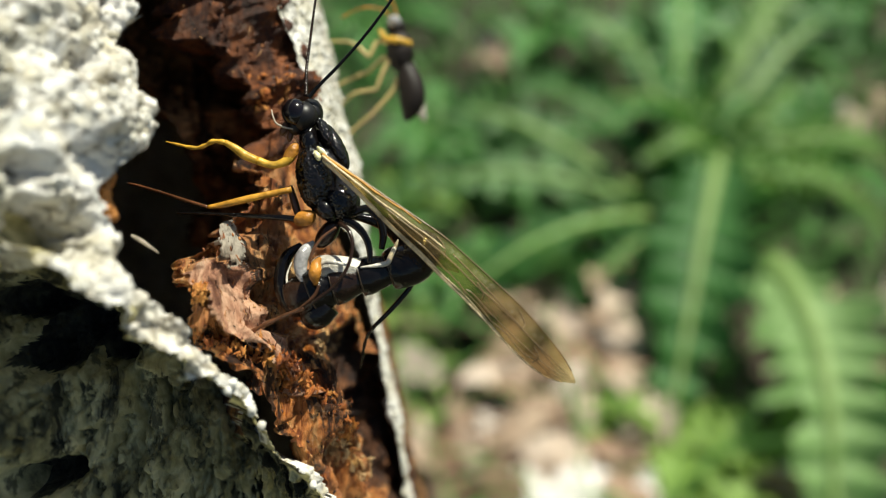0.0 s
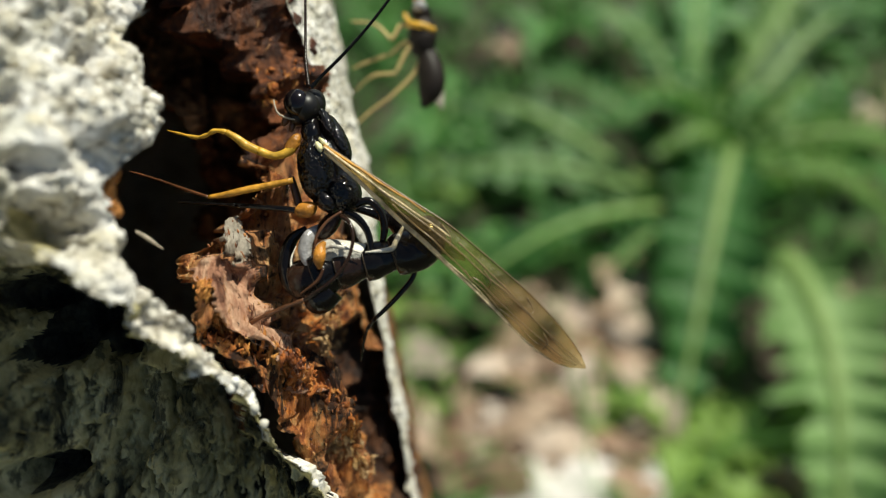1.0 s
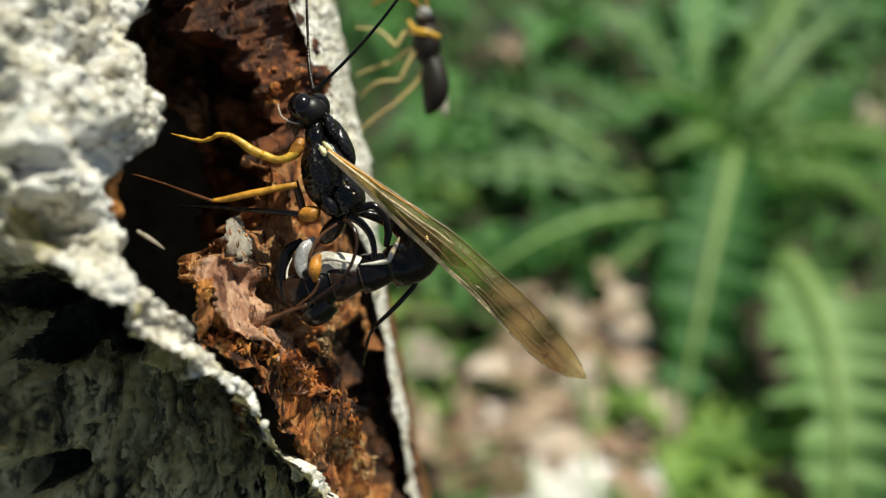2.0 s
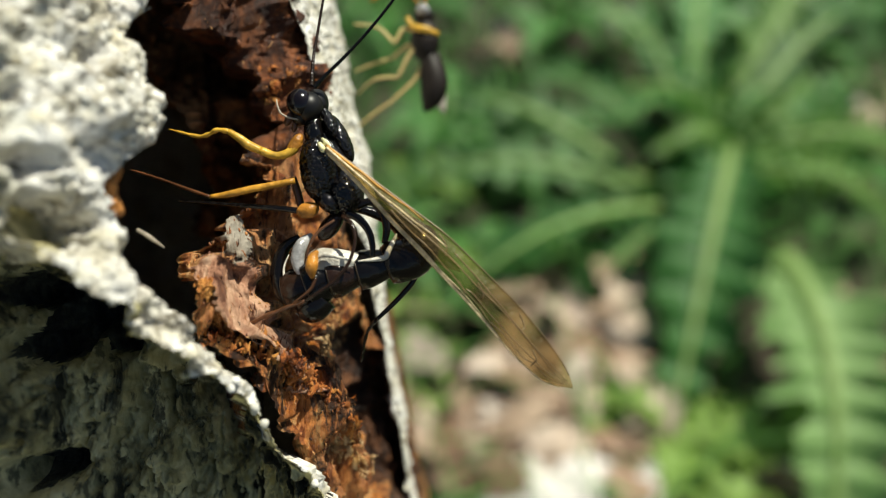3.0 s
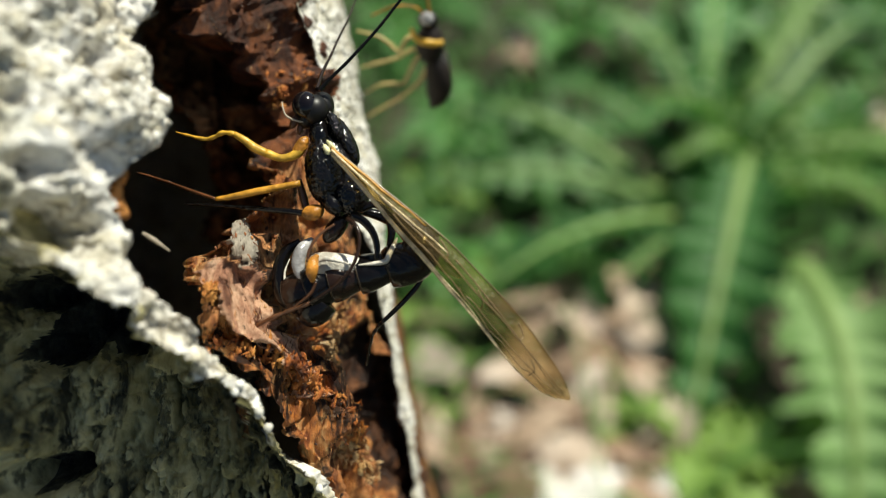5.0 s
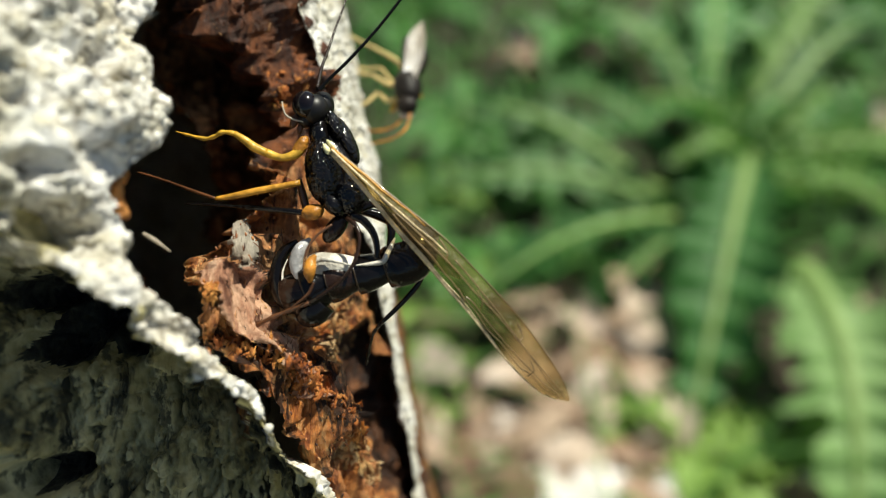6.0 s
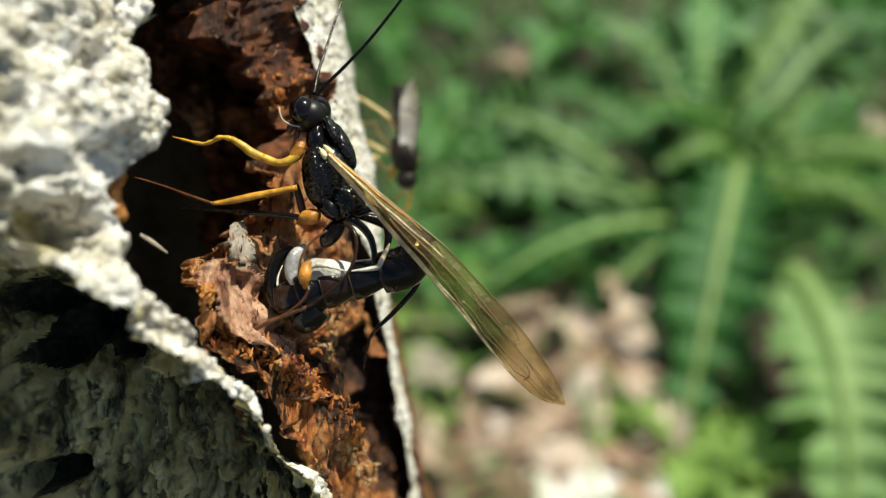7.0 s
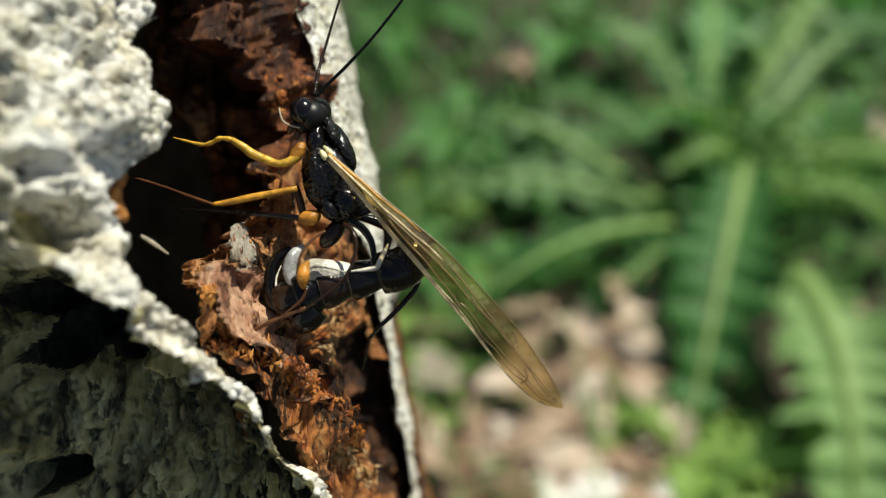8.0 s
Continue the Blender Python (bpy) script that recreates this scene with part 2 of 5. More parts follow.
def lattice_noise(p, scale, seed=0):
    """Smooth value noise in [-1, 1] at the points p (n, 3)."""
    q = np.asarray(p) / scale
    f = np.floor(q)
    i = f.astype(np.int64)
    t = q - f
    t = t * t * (3 - 2 * t)
    out = 0
    for dx in (0, 1):
        for dy in (0, 1):
            for dz in (0, 1):
                w = (t[:, 0] if dx else 1 - t[:, 0]) * (t[:, 1] if dy else 1 - t[:, 1]) * (t[:, 2] if dz else 1 - t[:, 2])
                out = out + w * hashed(i[:, 0] + dx, i[:, 1] + dy, i[:, 2] + dz, seed)
    return out * 2 - 1


def fractal(p, scale, octaves=4, gain=0.5, seed=0):
    return sum(lattice_noise(p, scale / 2 ** o, seed + o * 17) * gain ** o for o in range(octaves))


def lumpy(p, scale, octaves=5, gain=0.55, seed=0):
    """Rounded lumps with creases between them, at several scales."""
    return sum(np.abs(lattice_noise(p, scale / 2 ** o, seed + o * 29)) * gain ** o for o in range(octaves))


def plates(x, y, size, seed=0):
    """Irregular plates in a plane: the distance to the nearest crack (0 to 1), and a random number for each plate."""
    x, y = np.asarray(x) / size, np.asarray(y) / size
    i, j = np.floor(x).astype(np.int64), np.floor(y).astype(np.int64)
    near, second, ident = np.full(x.shape, 9.0), np.full(x.shape, 9.0), np.zeros(x.shape)
    for di in (-1, 0, 1):
        for dj in (-1, 0, 1):
            a, b = i + di, j + dj
            d = np.hypot(a + hashed(a, b, 1, seed) - x, b + hashed(a, b, 2, seed) - y)
            closer = d < near
            second = np.where(closer, near, np.minimum(second, d))
            ident = np.where(closer, hashed(a, b, 3, seed), ident)
            near = np.minimum(near, d)
    return second - near, ident


def spline(points, n):
    """A smooth curve (Catmull-Rom) through the points, n samples."""
    p = np.asarray(points, float)
    p = np.vstack([2 * p[0] - p[1], p, 2 * p[-1] - p[-2]])
    u = np.linspace(0, len(p) - 3, n)
    i = np.minimum(u.astype(int), len(p) - 4)
    t = (u - i)[:, None]
    a, b, c, d = p[i], p[i + 1], p[i + 2], p[i + 3]
    return 0.5 * (2 * b + (c - a) * t + (2 * a - 5 * b + 4 * c - d) * t ** 2 + (3 * b - a - 3 * c + d) * t ** 3)


def tube(points, radii, n=24, sides=12, flat=1.0, flat_dir=(0, 0, 1), rings=0.0, ring_count=0):
    """A round-ended tube through points (mm) with radii (mm); flat squeezes it along flat_dir. Returns verts (m) and quads."""
    c = spline(points, n)
    r = spline(np.asarray(radii, float)[:, None] * np.ones((1, 3)), n)[:, 0]
    u = np.linspace(0, 1, n)
    if ring_count:
        r = r * (1 + rings * np.sin(u * ring_count * 2 * np.pi))
    tan = np.gradient(c, axis=0)
    tan /= np.linalg.norm(tan, axis=1)[:, None] + 1e-12
    side = np.cross(tan, flat_dir)
    bad = np.linalg.norm(side, axis=1) < 0.05
    side[bad] = np.cross(tan[bad], (1, 0.2, 0))
    side /= np.linalg.norm(side, axis=1)[:, None]
    up = np.cross(side, tan)
    a = np.linspace(0, 2 * np.pi, sides, endpoint=False)
    verts = c[:, None] + r[:, None, None] * (np.cos(a)[None, :, None] * side[:, None] + flat * np.sin(a)[None, :, None] * up[:, None])
    verts = verts.reshape(-1, 3)
    faces = []
    for i in range(n - 1):
        for j in range(sides):
            k = (j + 1) % sides
            faces.append((i * sides + j, i * sides + k, (i + 1) * sides + k, (i + 1) * sides + j))
    faces.append(tuple(range(sides))[::-1])
    faces.append(tuple(range((n - 1) * sides, n * sides)))
    return verts * MM, faces


def blob(centre, axis, half_length, half_width, half_depth, n=20, sides=20, power=0.5, facing=(0, 0, 1), bump=0.0, seed=0, grain=0.6):
    """An egg shape (mm) about an axis, with an uneven skin if bump is given."""
    centre, axis = np.asarray(centre, float), np.asarray(axis, float)
    axis = axis / np.linalg.norm(axis)
    side = np.cross(axis, facing)
    side /= np.linalg.norm(side)
    up = np.cross(side, axis)
    ang = np.linspace(0.02, np.pi - 0.02, n)
    a = np.linspace(0, 2 * np.pi, sides, endpoint=False)
    prof = np.sin(ang) ** (power * 2)
    v = (centre - (np.cos(ang) * half_length)[:, None, None] * axis
         + prof[:, None, None] * (half_width * np.cos(a)[None, :, None] * side + half_depth * np.sin(a)[None, :, None] * up))
    v = v.reshape(-1, 3)
    if bump:
        d = v - centre
        v = centre + d * (1 + bump * fractal(v, half_width * grain, 3, 0.6, seed))[:, None]
    faces = []
    for i in range(n - 1):
        for j in range(sides):
            k = (j + 1) % sides
            faces.append((i * sides + j, i * sides + k, (i + 1) * sides + k, (i + 1) * sides + j))
    faces.append(tuple(range(sides))[::-1])
    faces.append(tuple(range((n - 1) * sides, n * sides)))
    return v * MM, faces


def joined(*shapes):
    verts, faces, k = [], [], 0
    for v, f in shapes:
        verts.append(np.asarray(v))
        faces += [tuple(i + k for i in g) for g in f]
        k += len(v)
    return np.vstack(verts), faces


def empty(name, matrix=None):
    ob = new(name)
    ob.empty_display_size = 0.002
    if matrix is not None:
        ob.matrix_world = matrix
    return ob


# ---- the leaning dead trunk ----
AX, AY = 0.983, 0.184          # the trunk leans a little in the working frame
CX, CZ, RADIUS = -34.0, -11.0, 30.0


def on_trunk(theta, s, r):
    """The place (mm) at angle theta (degrees), s mm along the trunk, r mm from its axis."""
    th = np.radians(theta)
    x, z = CX + r * np.cos(th), CZ + r * np.sin(th)
    return np.stack([x * AX - s * AY, x * AY + s * AX, z], -1)


# the hole's two edges and the foot of the outer bark plate: angle at heights along the trunk
LEFT_EDGE = [(30, 17), (33.0, 12.4), (33.5, 11.1), (35.0, 10.1), (34.6, 8.0), (34.3, 6.6), (35.6, 5.4), (38.1, 4.9), (38.9, 4.2), (38.7, 3.2),
             (37.6, 2.3), (37.9, 1.2), (36.9, -0.1), (35.5, -1.1), (32.9, -2.9), (30.2, -4.3), (29.3, -6.2), (25.7, -8.5), (22.9, -10.8), (14, -16)]
RIGHT_EDGE = [(20, 17), (17.9, 14.5), (16.9, 13.0), (14.6, 10.8), (13.0, 9.0), (11.0, 6.0), (10.2, 4.0), (11.0, 2.2), (8.0, 0.5), (8.6, -1.8), (6.2, -4.0), (3.6, -7.2),
              (1.0, -10.8), (-2.0, -14.0), (2, -18)]
HOLLOW_EDGE = [(21.0, 14.4), (20.8, 12.6), (18.6, 11.5), (17.8, 10.2), (17.6, 9.1), (17.0, 7.8), (18.5, 6.2), (20.6, 4.6), (23.4, 3.3), (25.5, 2.5), (28.6, 1.7), (30.4, 1.0), (30.6, -3.0)]
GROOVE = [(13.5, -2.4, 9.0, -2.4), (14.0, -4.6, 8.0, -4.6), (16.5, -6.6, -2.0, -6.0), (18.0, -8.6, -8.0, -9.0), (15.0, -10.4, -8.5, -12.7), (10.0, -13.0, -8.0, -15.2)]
PLATE_FOOT = [(22, -30), (26.3, -9.2), (29.8, -6.0), (33.4, -4.1), (35.0, -3.3), (36.4, -2.4), (37.6, -1.5), (39.2, -0.6), (40.5, 0.0), (42.0, 0.7), (43.1, 1.4), (44.2, 2.0), (45.5, 2.9), (47.0, 4.0), (62, 9.0)]
# swellings and pits of the bark: angle, height along, radius, height
FEATURES = [(37.8, 7.1, 1.5, 1.0), (42.3, 3.1, 0.75, -6.0), (*(40.9, 3.9), 0.3, -1.2), (44.4, 4.9, 0.55, -1.4), (42.8, 4.6, 0.4, -0.6), (43.6, 3.7, 0.5, -0.6), (45.4, 3.2, 0.9, -1.3), (*(43.9, 7.4), 0.3, -1.0), (*(40.2, 8.8), 0.25, -1.0),
            (46, 9.5, 1.6, 0.8), (40.5, 11.5, 1.4, 0.5), (39.6, 0.6, 0.8, 0.7), (35.6, -2.2, 0.7, 0.6), (43.5, 1.8, 0.6, 0.5), (38, 10.4, 0.3, -0.8)]


def edge_angle(edge, s):
    a = sorted((h, th) for th, h in edge)
    return np.interp(s, [p[0] for p in a], [p[1] for p in a])


def below_plate(theta, s, p):
    """How far (mm) a place lies below the foot of the outer bark plate."""
    angles, heights = [q[0] for q in PLATE_FOOT], [q[1] for q in PLATE_FOOT]
    slope = (np.interp(theta + 0.5, angles, heights) - np.interp(theta - 0.5, angles, heights)) / np.radians(RADIUS)
    under = (np.interp(theta, angles, heights) - s) / np.sqrt(1 + slope ** 2) + 0.3 * fractal(p, 1.6, 3, 0.6, 51)
    beside = np.where(s < -3.0, np.radians(theta - edge_angle(LEFT_EDGE, s) - np.interp(s, (-6.0, -3.6), (0.75, 1.7))) * RADIUS + 0.15 * fractal(p, 1.2, 3, 0.6, 52), -1.0)
    clear = np.where(s > -3.2, np.clip((theta - edge_angle(LEFT_EDGE, s) - 0.8) / 0.8, 0, 1), 1.0)
    return np.maximum(np.maximum(under, beside), 0) * clear * np.clip((70 - theta) / 8, 0, 1)


def bark_radius(theta, s):
    p = on_trunk(theta, s, np.full_like(s, RADIUS))
    r = RADIUS + 0.5 * fractal(p, 9, 2, 0.5, 3) + np.where(s < 0, 0.35, 0.2) * np.clip((14 - theta) / 10, 0, 1) * np.clip(s / 3, -1.2, 1)
    rough = (0.30 + 0.70 * np.clip((theta - 8) / 16, 0, 1)) * np.exp(-0.8 * below_plate(theta, s, p))
    r += (0.50 * lumpy(p, 2.6, 5, 0.60, 11) - 0.3) * rough
    across = np.radians(theta) * RADIUS
    gap, ident = plates(across + 0.35 * fractal(p, 0.9, 3, 0.6, 15), s + 0.35 * fractal(p, 0.9, 3, 0.6, 16), 0.95, 19)
    r += (0.16 * np.clip(gap / 0.35, 0, 1) ** 0.6 + 0.22 * (ident - 0.5)) * rough
    grains = fractal(p, 0.55, 3, 0.6, 23)
    r += 0.09 * grains * rough
    pits = np.clip(fractal(p, 1.3, 3, 0.55, 37) - 0.42, 0, 1)
    r -= 1.7 * pits * rough
    warp_a, warp_b = 0.4 * fractal(p, 0.9, 3, 0.6, 141), 0.4 * fractal(p, 0.9, 3, 0.6, 151)
    for th, h, size, height in FEATURES:
        d2 = (np.radians(theta - th) * RADIUS + warp_a) ** 2 + (s - h + warp_b) ** 2
        r += height * np.exp(-(d2 / size ** 2) ** 1.5)
    return r


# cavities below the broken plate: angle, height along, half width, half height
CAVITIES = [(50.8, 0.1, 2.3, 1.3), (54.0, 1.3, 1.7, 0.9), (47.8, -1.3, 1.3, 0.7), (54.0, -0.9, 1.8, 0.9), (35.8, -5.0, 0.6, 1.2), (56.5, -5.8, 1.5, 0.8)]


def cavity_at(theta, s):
    """1 in the ragged cavities eaten into the inner bark, coloured black for shade."""
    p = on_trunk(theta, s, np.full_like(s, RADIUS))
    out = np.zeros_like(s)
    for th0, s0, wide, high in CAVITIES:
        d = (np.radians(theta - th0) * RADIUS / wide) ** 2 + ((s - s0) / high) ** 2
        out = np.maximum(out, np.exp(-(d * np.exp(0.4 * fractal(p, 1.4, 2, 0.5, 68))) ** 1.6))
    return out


def bark_lift(theta, s):
    """Relief (mm) of the cracked inner bark, towards the viewer."""
    p = on_trunk(theta, s, np.full_like(s, RADIUS))
    below = below_plate(theta, s, p)
    across = np.radians(theta) * RADIUS
    gap, ident = plates(across + 0.8 * fractal(p, 1.3, 3, 0.6, 62), s * 0.55 + 0.7 * fractal(p, 1.3, 3, 0.6, 64), 1.0, 7)
    scale = np.clip((below - 0.3) / 0.8, 0, 1)
    lift = 0.6 * (ident - 0.5) + 0.12 * np.clip(gap / 0.35, 0, 1) - 0.4 * np.exp(-(gap / 0.14) ** 2) + 0.9 * fractal(p * np.array([1, 0.45, 1]), 1.0, 5, 0.66, 66)
    hole = cavity_at(theta, s) * 3.5
    deep = np.minimum(1.15 * below, 5) + (0.4 + 4.4 * np.clip((theta - 33) / 6, 0, 1)) * (1 - np.exp(-below / 0.35))
    return scale * lift - deep - hole * scale


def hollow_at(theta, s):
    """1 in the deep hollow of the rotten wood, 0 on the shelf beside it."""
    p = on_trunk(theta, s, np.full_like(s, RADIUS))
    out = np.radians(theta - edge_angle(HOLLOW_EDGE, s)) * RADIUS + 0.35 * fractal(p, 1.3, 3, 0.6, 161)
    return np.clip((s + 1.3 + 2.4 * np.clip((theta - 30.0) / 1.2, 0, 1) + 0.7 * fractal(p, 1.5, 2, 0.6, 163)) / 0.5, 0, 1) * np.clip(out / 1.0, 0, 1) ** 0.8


def wood_shape(theta, s):
    """Radius of the rotten wood and how far it is sunk away from the viewer."""
    p = on_trunk(theta, s, np.full_like(s, RADIUS))
    lf, rt = edge_angle(LEFT_EDGE, s), edge_angle(RIGHT_EDGE, s)
    u = np.clip((theta - rt) / np.maximum(lf - rt, 1), 0, 1)
    shallow = np.clip(u / 0.25, 0, 1)
    depth = 0.3 + shallow * (0.8 + 1.2 * u)
    depth += 3.2 * np.clip((s - 9.5) / 2.5, 0, 1) * np.clip(u / 0.3, 0, 1)
    q = p * np.array([1, 0.26, 1])
    calm = 1 - np.maximum(0.5 * slab_at(theta, s), 0.75 * flake_at(theta, s))
    low = 0.85 * np.clip((-1.5 - s) / 2, 0, 1) * np.clip((u - 0.4) / 0.3, 0, 1)
    r = RADIUS - depth * (1 - low) + calm * (0.25 + 0.5 * shallow) * fractal(q, 1.5, 5, 0.6, 71)
    steps = fractal(q, 0.9, 2, 0.5, 83)
    r += calm * (0.25 * np.floor(steps * 3) / 3 + 0.35 * (lumpy(p * np.array([1, 0.35, 1]), 0.9, 4, 0.65, 91) - 0.6))
    r += 0.9 * np.clip((s - 6.0) / 2.0, 0, 1) * (lumpy(p, 1.1, 4, 0.65, 95) - 0.5)
    valley = np.clip(0.2 - np.abs(fractal(q, 2.0, 3, 0.55, 107)), 0, 1) / 0.2
    r -= calm * (0.2 + shallow) * (0.9 * valley ** 1.5 + 2.2 * np.clip(fractal(p, 1.5, 3, 0.55, 103) - 0.28, 0, 1))
    # crumbled lumps left standing in the hole
    for th, h, size, height in ((14.0, 9.4, 0.8, 1.2), (31.0, 0.2, 0.8, 0.6), (31.0, -0.9, 0.9, 0.7), (*(22.3, 13.5), 0.6, 3.5),
                                (23.0, -6.2, 1.2, 1.5), (14.0, -1.5, 1.6, 0.9)):
        d2 = (np.radians(theta - th) * RADIUS) ** 2 + (s - h) ** 2
        r += height * np.exp(-(d2 / size ** 2) ** 1.3) * (1 + 0.35 * fractal(p, 0.5, 2, 0.6, 97))
    return r, 0.8 * depth * low


def wood_radius(theta, s):
    return wood_shape(theta, s)[0]


def slab_at(theta, s):
    """1 on the pale slab of wood that stands proud below the wasp."""
    p = on_trunk(theta, s, np.full_like(s, RADIUS))
    (t0, s0), (t1, s1) = (26.0, 0.3), (22.4, -4.0)
    x, y, dx, dy = np.radians(theta - t0) * RADIUS, s - s0, math.radians(t1 - t0) * RADIUS, s1 - s0
    k = np.clip((x * dx + y * dy) / (dx * dx + dy * dy), 0, 1)
    gap = np.hypot(x - k * dx, y - k * dy)
    return np.clip((1.45 - gap + 0.55 * fractal(p, 1.3, 4, 0.65, 181)) / 0.3, 0, 1)


def flake_at(theta, s):
    """1 on the small beige flake beside the wasp's hind legs."""
    p = on_trunk(theta, s, np.full_like(s, RADIUS))
    t0, s0 = (24.8, 1.9)
    gap = np.hypot(np.radians(theta - t0) * RADIUS, 0.8 * (s - s0))
    return np.clip((1.0 - gap + 0.25 * fractal(p, 0.9, 2, 0.5, 191)) / 0.3, 0, 1)


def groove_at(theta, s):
    """1 in the crevice that runs down beside the bark, coloured as if in shadow."""
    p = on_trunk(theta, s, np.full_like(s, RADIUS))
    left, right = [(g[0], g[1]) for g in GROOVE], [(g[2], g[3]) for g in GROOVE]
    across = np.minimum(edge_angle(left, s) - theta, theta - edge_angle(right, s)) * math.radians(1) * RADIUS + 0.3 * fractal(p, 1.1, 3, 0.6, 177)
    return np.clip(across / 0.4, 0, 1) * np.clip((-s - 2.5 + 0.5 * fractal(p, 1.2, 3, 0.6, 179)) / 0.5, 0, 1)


def ridge_at(theta, s):
    """1 on the fibrous ridge that stands close behind the wasp's abdomen."""
    return np.exp(-((theta - 16.0) / 4.6) ** 4) * np.clip((-s - 2.0) / 1.2, 0, 1) * np.clip((s + 8.5) / 2.0, 0, 1)


def wood_lift(theta, s):
    """The hollow, sunk away from the viewer."""
    p = on_trunk(theta, s, np.full_like(s, RADIUS))
    pit = hollow_at(theta, s)
    return 1.4 * slab_at(theta, s) + 1.0 * flake_at(theta, s) - wood_shape(theta, s)[1] + 2.2 * ridge_at(theta, s) - 4.5 * groove_at(theta, s) - pit * (1 - flake_at(theta, s)) * (9.5 + 6.5 * np.clip((8.0 - s) / 3.0, 0, 1) + 1.4 * fractal(p * np.array([1, 0.4, 1]), 1.8, 5, 0.6, 173))


def sheet(thetas, ss, radius, lift):
    th, s = np.meshgrid(thetas, ss)
    shape = th.shape
    th, s = th.ravel(), s.ravel()
    v = on_trunk(th, s, radius(th, s))
    v[:, 2] += lift(th, s)
    v *= MM
    i = np.arange(th.size).reshape(shape)
    f = np.stack([i[:-1, :-1], i[:-1, 1:], i[1:, 1:], i[1:, :-1]], -1).reshape(-1, 4)
    return th, s, v, f


def build_trunk():
    trunk = empty("dead_tree", STAGE)
    tagged(trunk, "leaning dead tree with pale lichen-crusted bark and a rotten hole", "tree")
    thetas = np.concatenate([np.linspace(-170, -16, 50), np.arange(-12, 58, 0.17), np.linspace(60, 190, 44)])
    ss = np.concatenate([np.linspace(-300, -26, 70), np.arange(-24, 21, 0.095), np.linspace(22, 110, 40)])

    def in_hole(th, s):
        """How far (mm) a place lies inside the ragged edge of the hole."""
        ragged = 0.45 * fractal(on_trunk(th, s, np.full_like(s, RADIUS)), 1.1, 4, 0.6, 5)
        inside = np.minimum(np.radians(edge_angle(LEFT_EDGE, s) - th) * RADIUS + ragged, np.radians(th - edge_angle(RIGHT_EDGE, s)) * RADIUS + 0.3 * ragged)
        return np.where((s > 18.2) | (s < -17.5), -1.0, inside)

    def turn(th, s):
        """How far the bark's edge is turned in, and 1 on its left side."""
        left = edge_angle(LEFT_EDGE, s) - th < th - edge_angle(RIGHT_EDGE, s)
        return np.clip(in_hole(th, s) / 0.45, 0, 1) ** 0.7, left

    def turned_radius(th, s):
        k, left = turn(th, s)
        return bark_radius(th, s) - np.where(left, 6.5 + 4.5 * np.clip((s - 1.5) / 1.5, 0, 1), 0.0) * k

    def turned_lift(th, s):
        k, left = turn(th, s)
        return bark_lift(th, s) - np.where(left, 7.0 - 7.0 * np.clip((s - 1.5) / 1.5, 0, 1), 11.0) * k

    th, s, v, f = sheet(thetas, ss, turned_radius, turned_lift)
    inside = in_hole(th, s)
    cut = (inside > 1.4) & (s < 17.5) & (s > -16)
    f = f[~cut[f].any(1)]
    low = below_plate(th, s, on_trunk(th, s, np.full_like(s, RADIUS))) > 0.0
    wall = (inside > 0.02)[f].all(1) & ~(low & (s < -4.0))[f].any(1)
    mesh_object("bark_edge", v, f[wall], BARK_EDGE, trunk, label="orange-brown broken edge of the bark")
    f = f[~wall]
    under = low[f].any(1)
    mesh_object("bark", v, f[~low[f].any(1)], BARK, trunk)
    # cavity faces get a near-black colour in place of deep shade
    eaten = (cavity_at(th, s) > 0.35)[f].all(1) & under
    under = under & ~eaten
    mesh_object("cavity_lining", v, f[eaten], CAVITY_SHADE, trunk, label="cavities in the inner bark, their shade painted black")
    mesh_object("inner_bark", v, f[under], INNER_BARK, trunk, label="dark cracked inner bark below the broken plate")
    th, s, v, f = sheet(np.arange(-9, 43, 0.17), np.arange(-19, 18.5, 0.095), wood_radius, wood_lift)
    out = (th > edge_angle(LEFT_EDGE, s) + np.where(s > -2.5, 1.6, -0.8)) | (th < edge_angle(RIGHT_EDGE, s) - np.where(s > 4, 3.0, -0.4))
    f = f[~out[f].any(1)]
    # faces of the hollow, which get the shade-darkened brown
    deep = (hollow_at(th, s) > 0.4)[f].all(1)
    flake = (flake_at(th, s) > 0.5)[f].all(1)
    slab = (slab_at(th, s) > 0.6)[f].all(1) & ~deep & ~flake
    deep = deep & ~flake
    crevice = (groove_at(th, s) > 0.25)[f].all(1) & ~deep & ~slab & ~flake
    shelf = (s > 5.6 + 0.8 * fractal(v / MM, 1.2, 3, 0.6, 195))[f].all(1) & ~deep & ~slab & ~flake
    mesh_object("beige_flake", v, f[flake], FLAKE, trunk, label="pale beige flake of wood")
    mesh_object("pale_wood", v, f[slab], PINK_WOOD, trunk, label="pinkish beige slab of decayed wood")
    mesh_object("rotten_wood", v, f[~deep & ~slab & ~flake & ~shelf & ~crevice], WOOD, trunk, label="crumbling red-brown rotten wood inside the hole")
    mesh_object("crevice_wood", v, f[crevice], CREVICE_SHADE, trunk, label="wood in a crevice along the bark, painted blackish as shade")
    mesh_object("red_wood", v, f[shelf], RED_WOOD, trunk, label="dark red crumbling wood beside the hollow")
    mesh_object("hollow_wood", v, f[deep], SHADED_WOOD, trunk, label="decayed brown wood of the deep hollow, partly darkened for its shade")
    # the broken upper end
    a = np.linspace(0, 360, 40, endpoint=False)
    ring = on_trunk(a, np.full(40, 109.0), np.full(40, 29.5))
    top = on_trunk(np.array([0.0]), np.array([112.0]), np.array([0.0]))
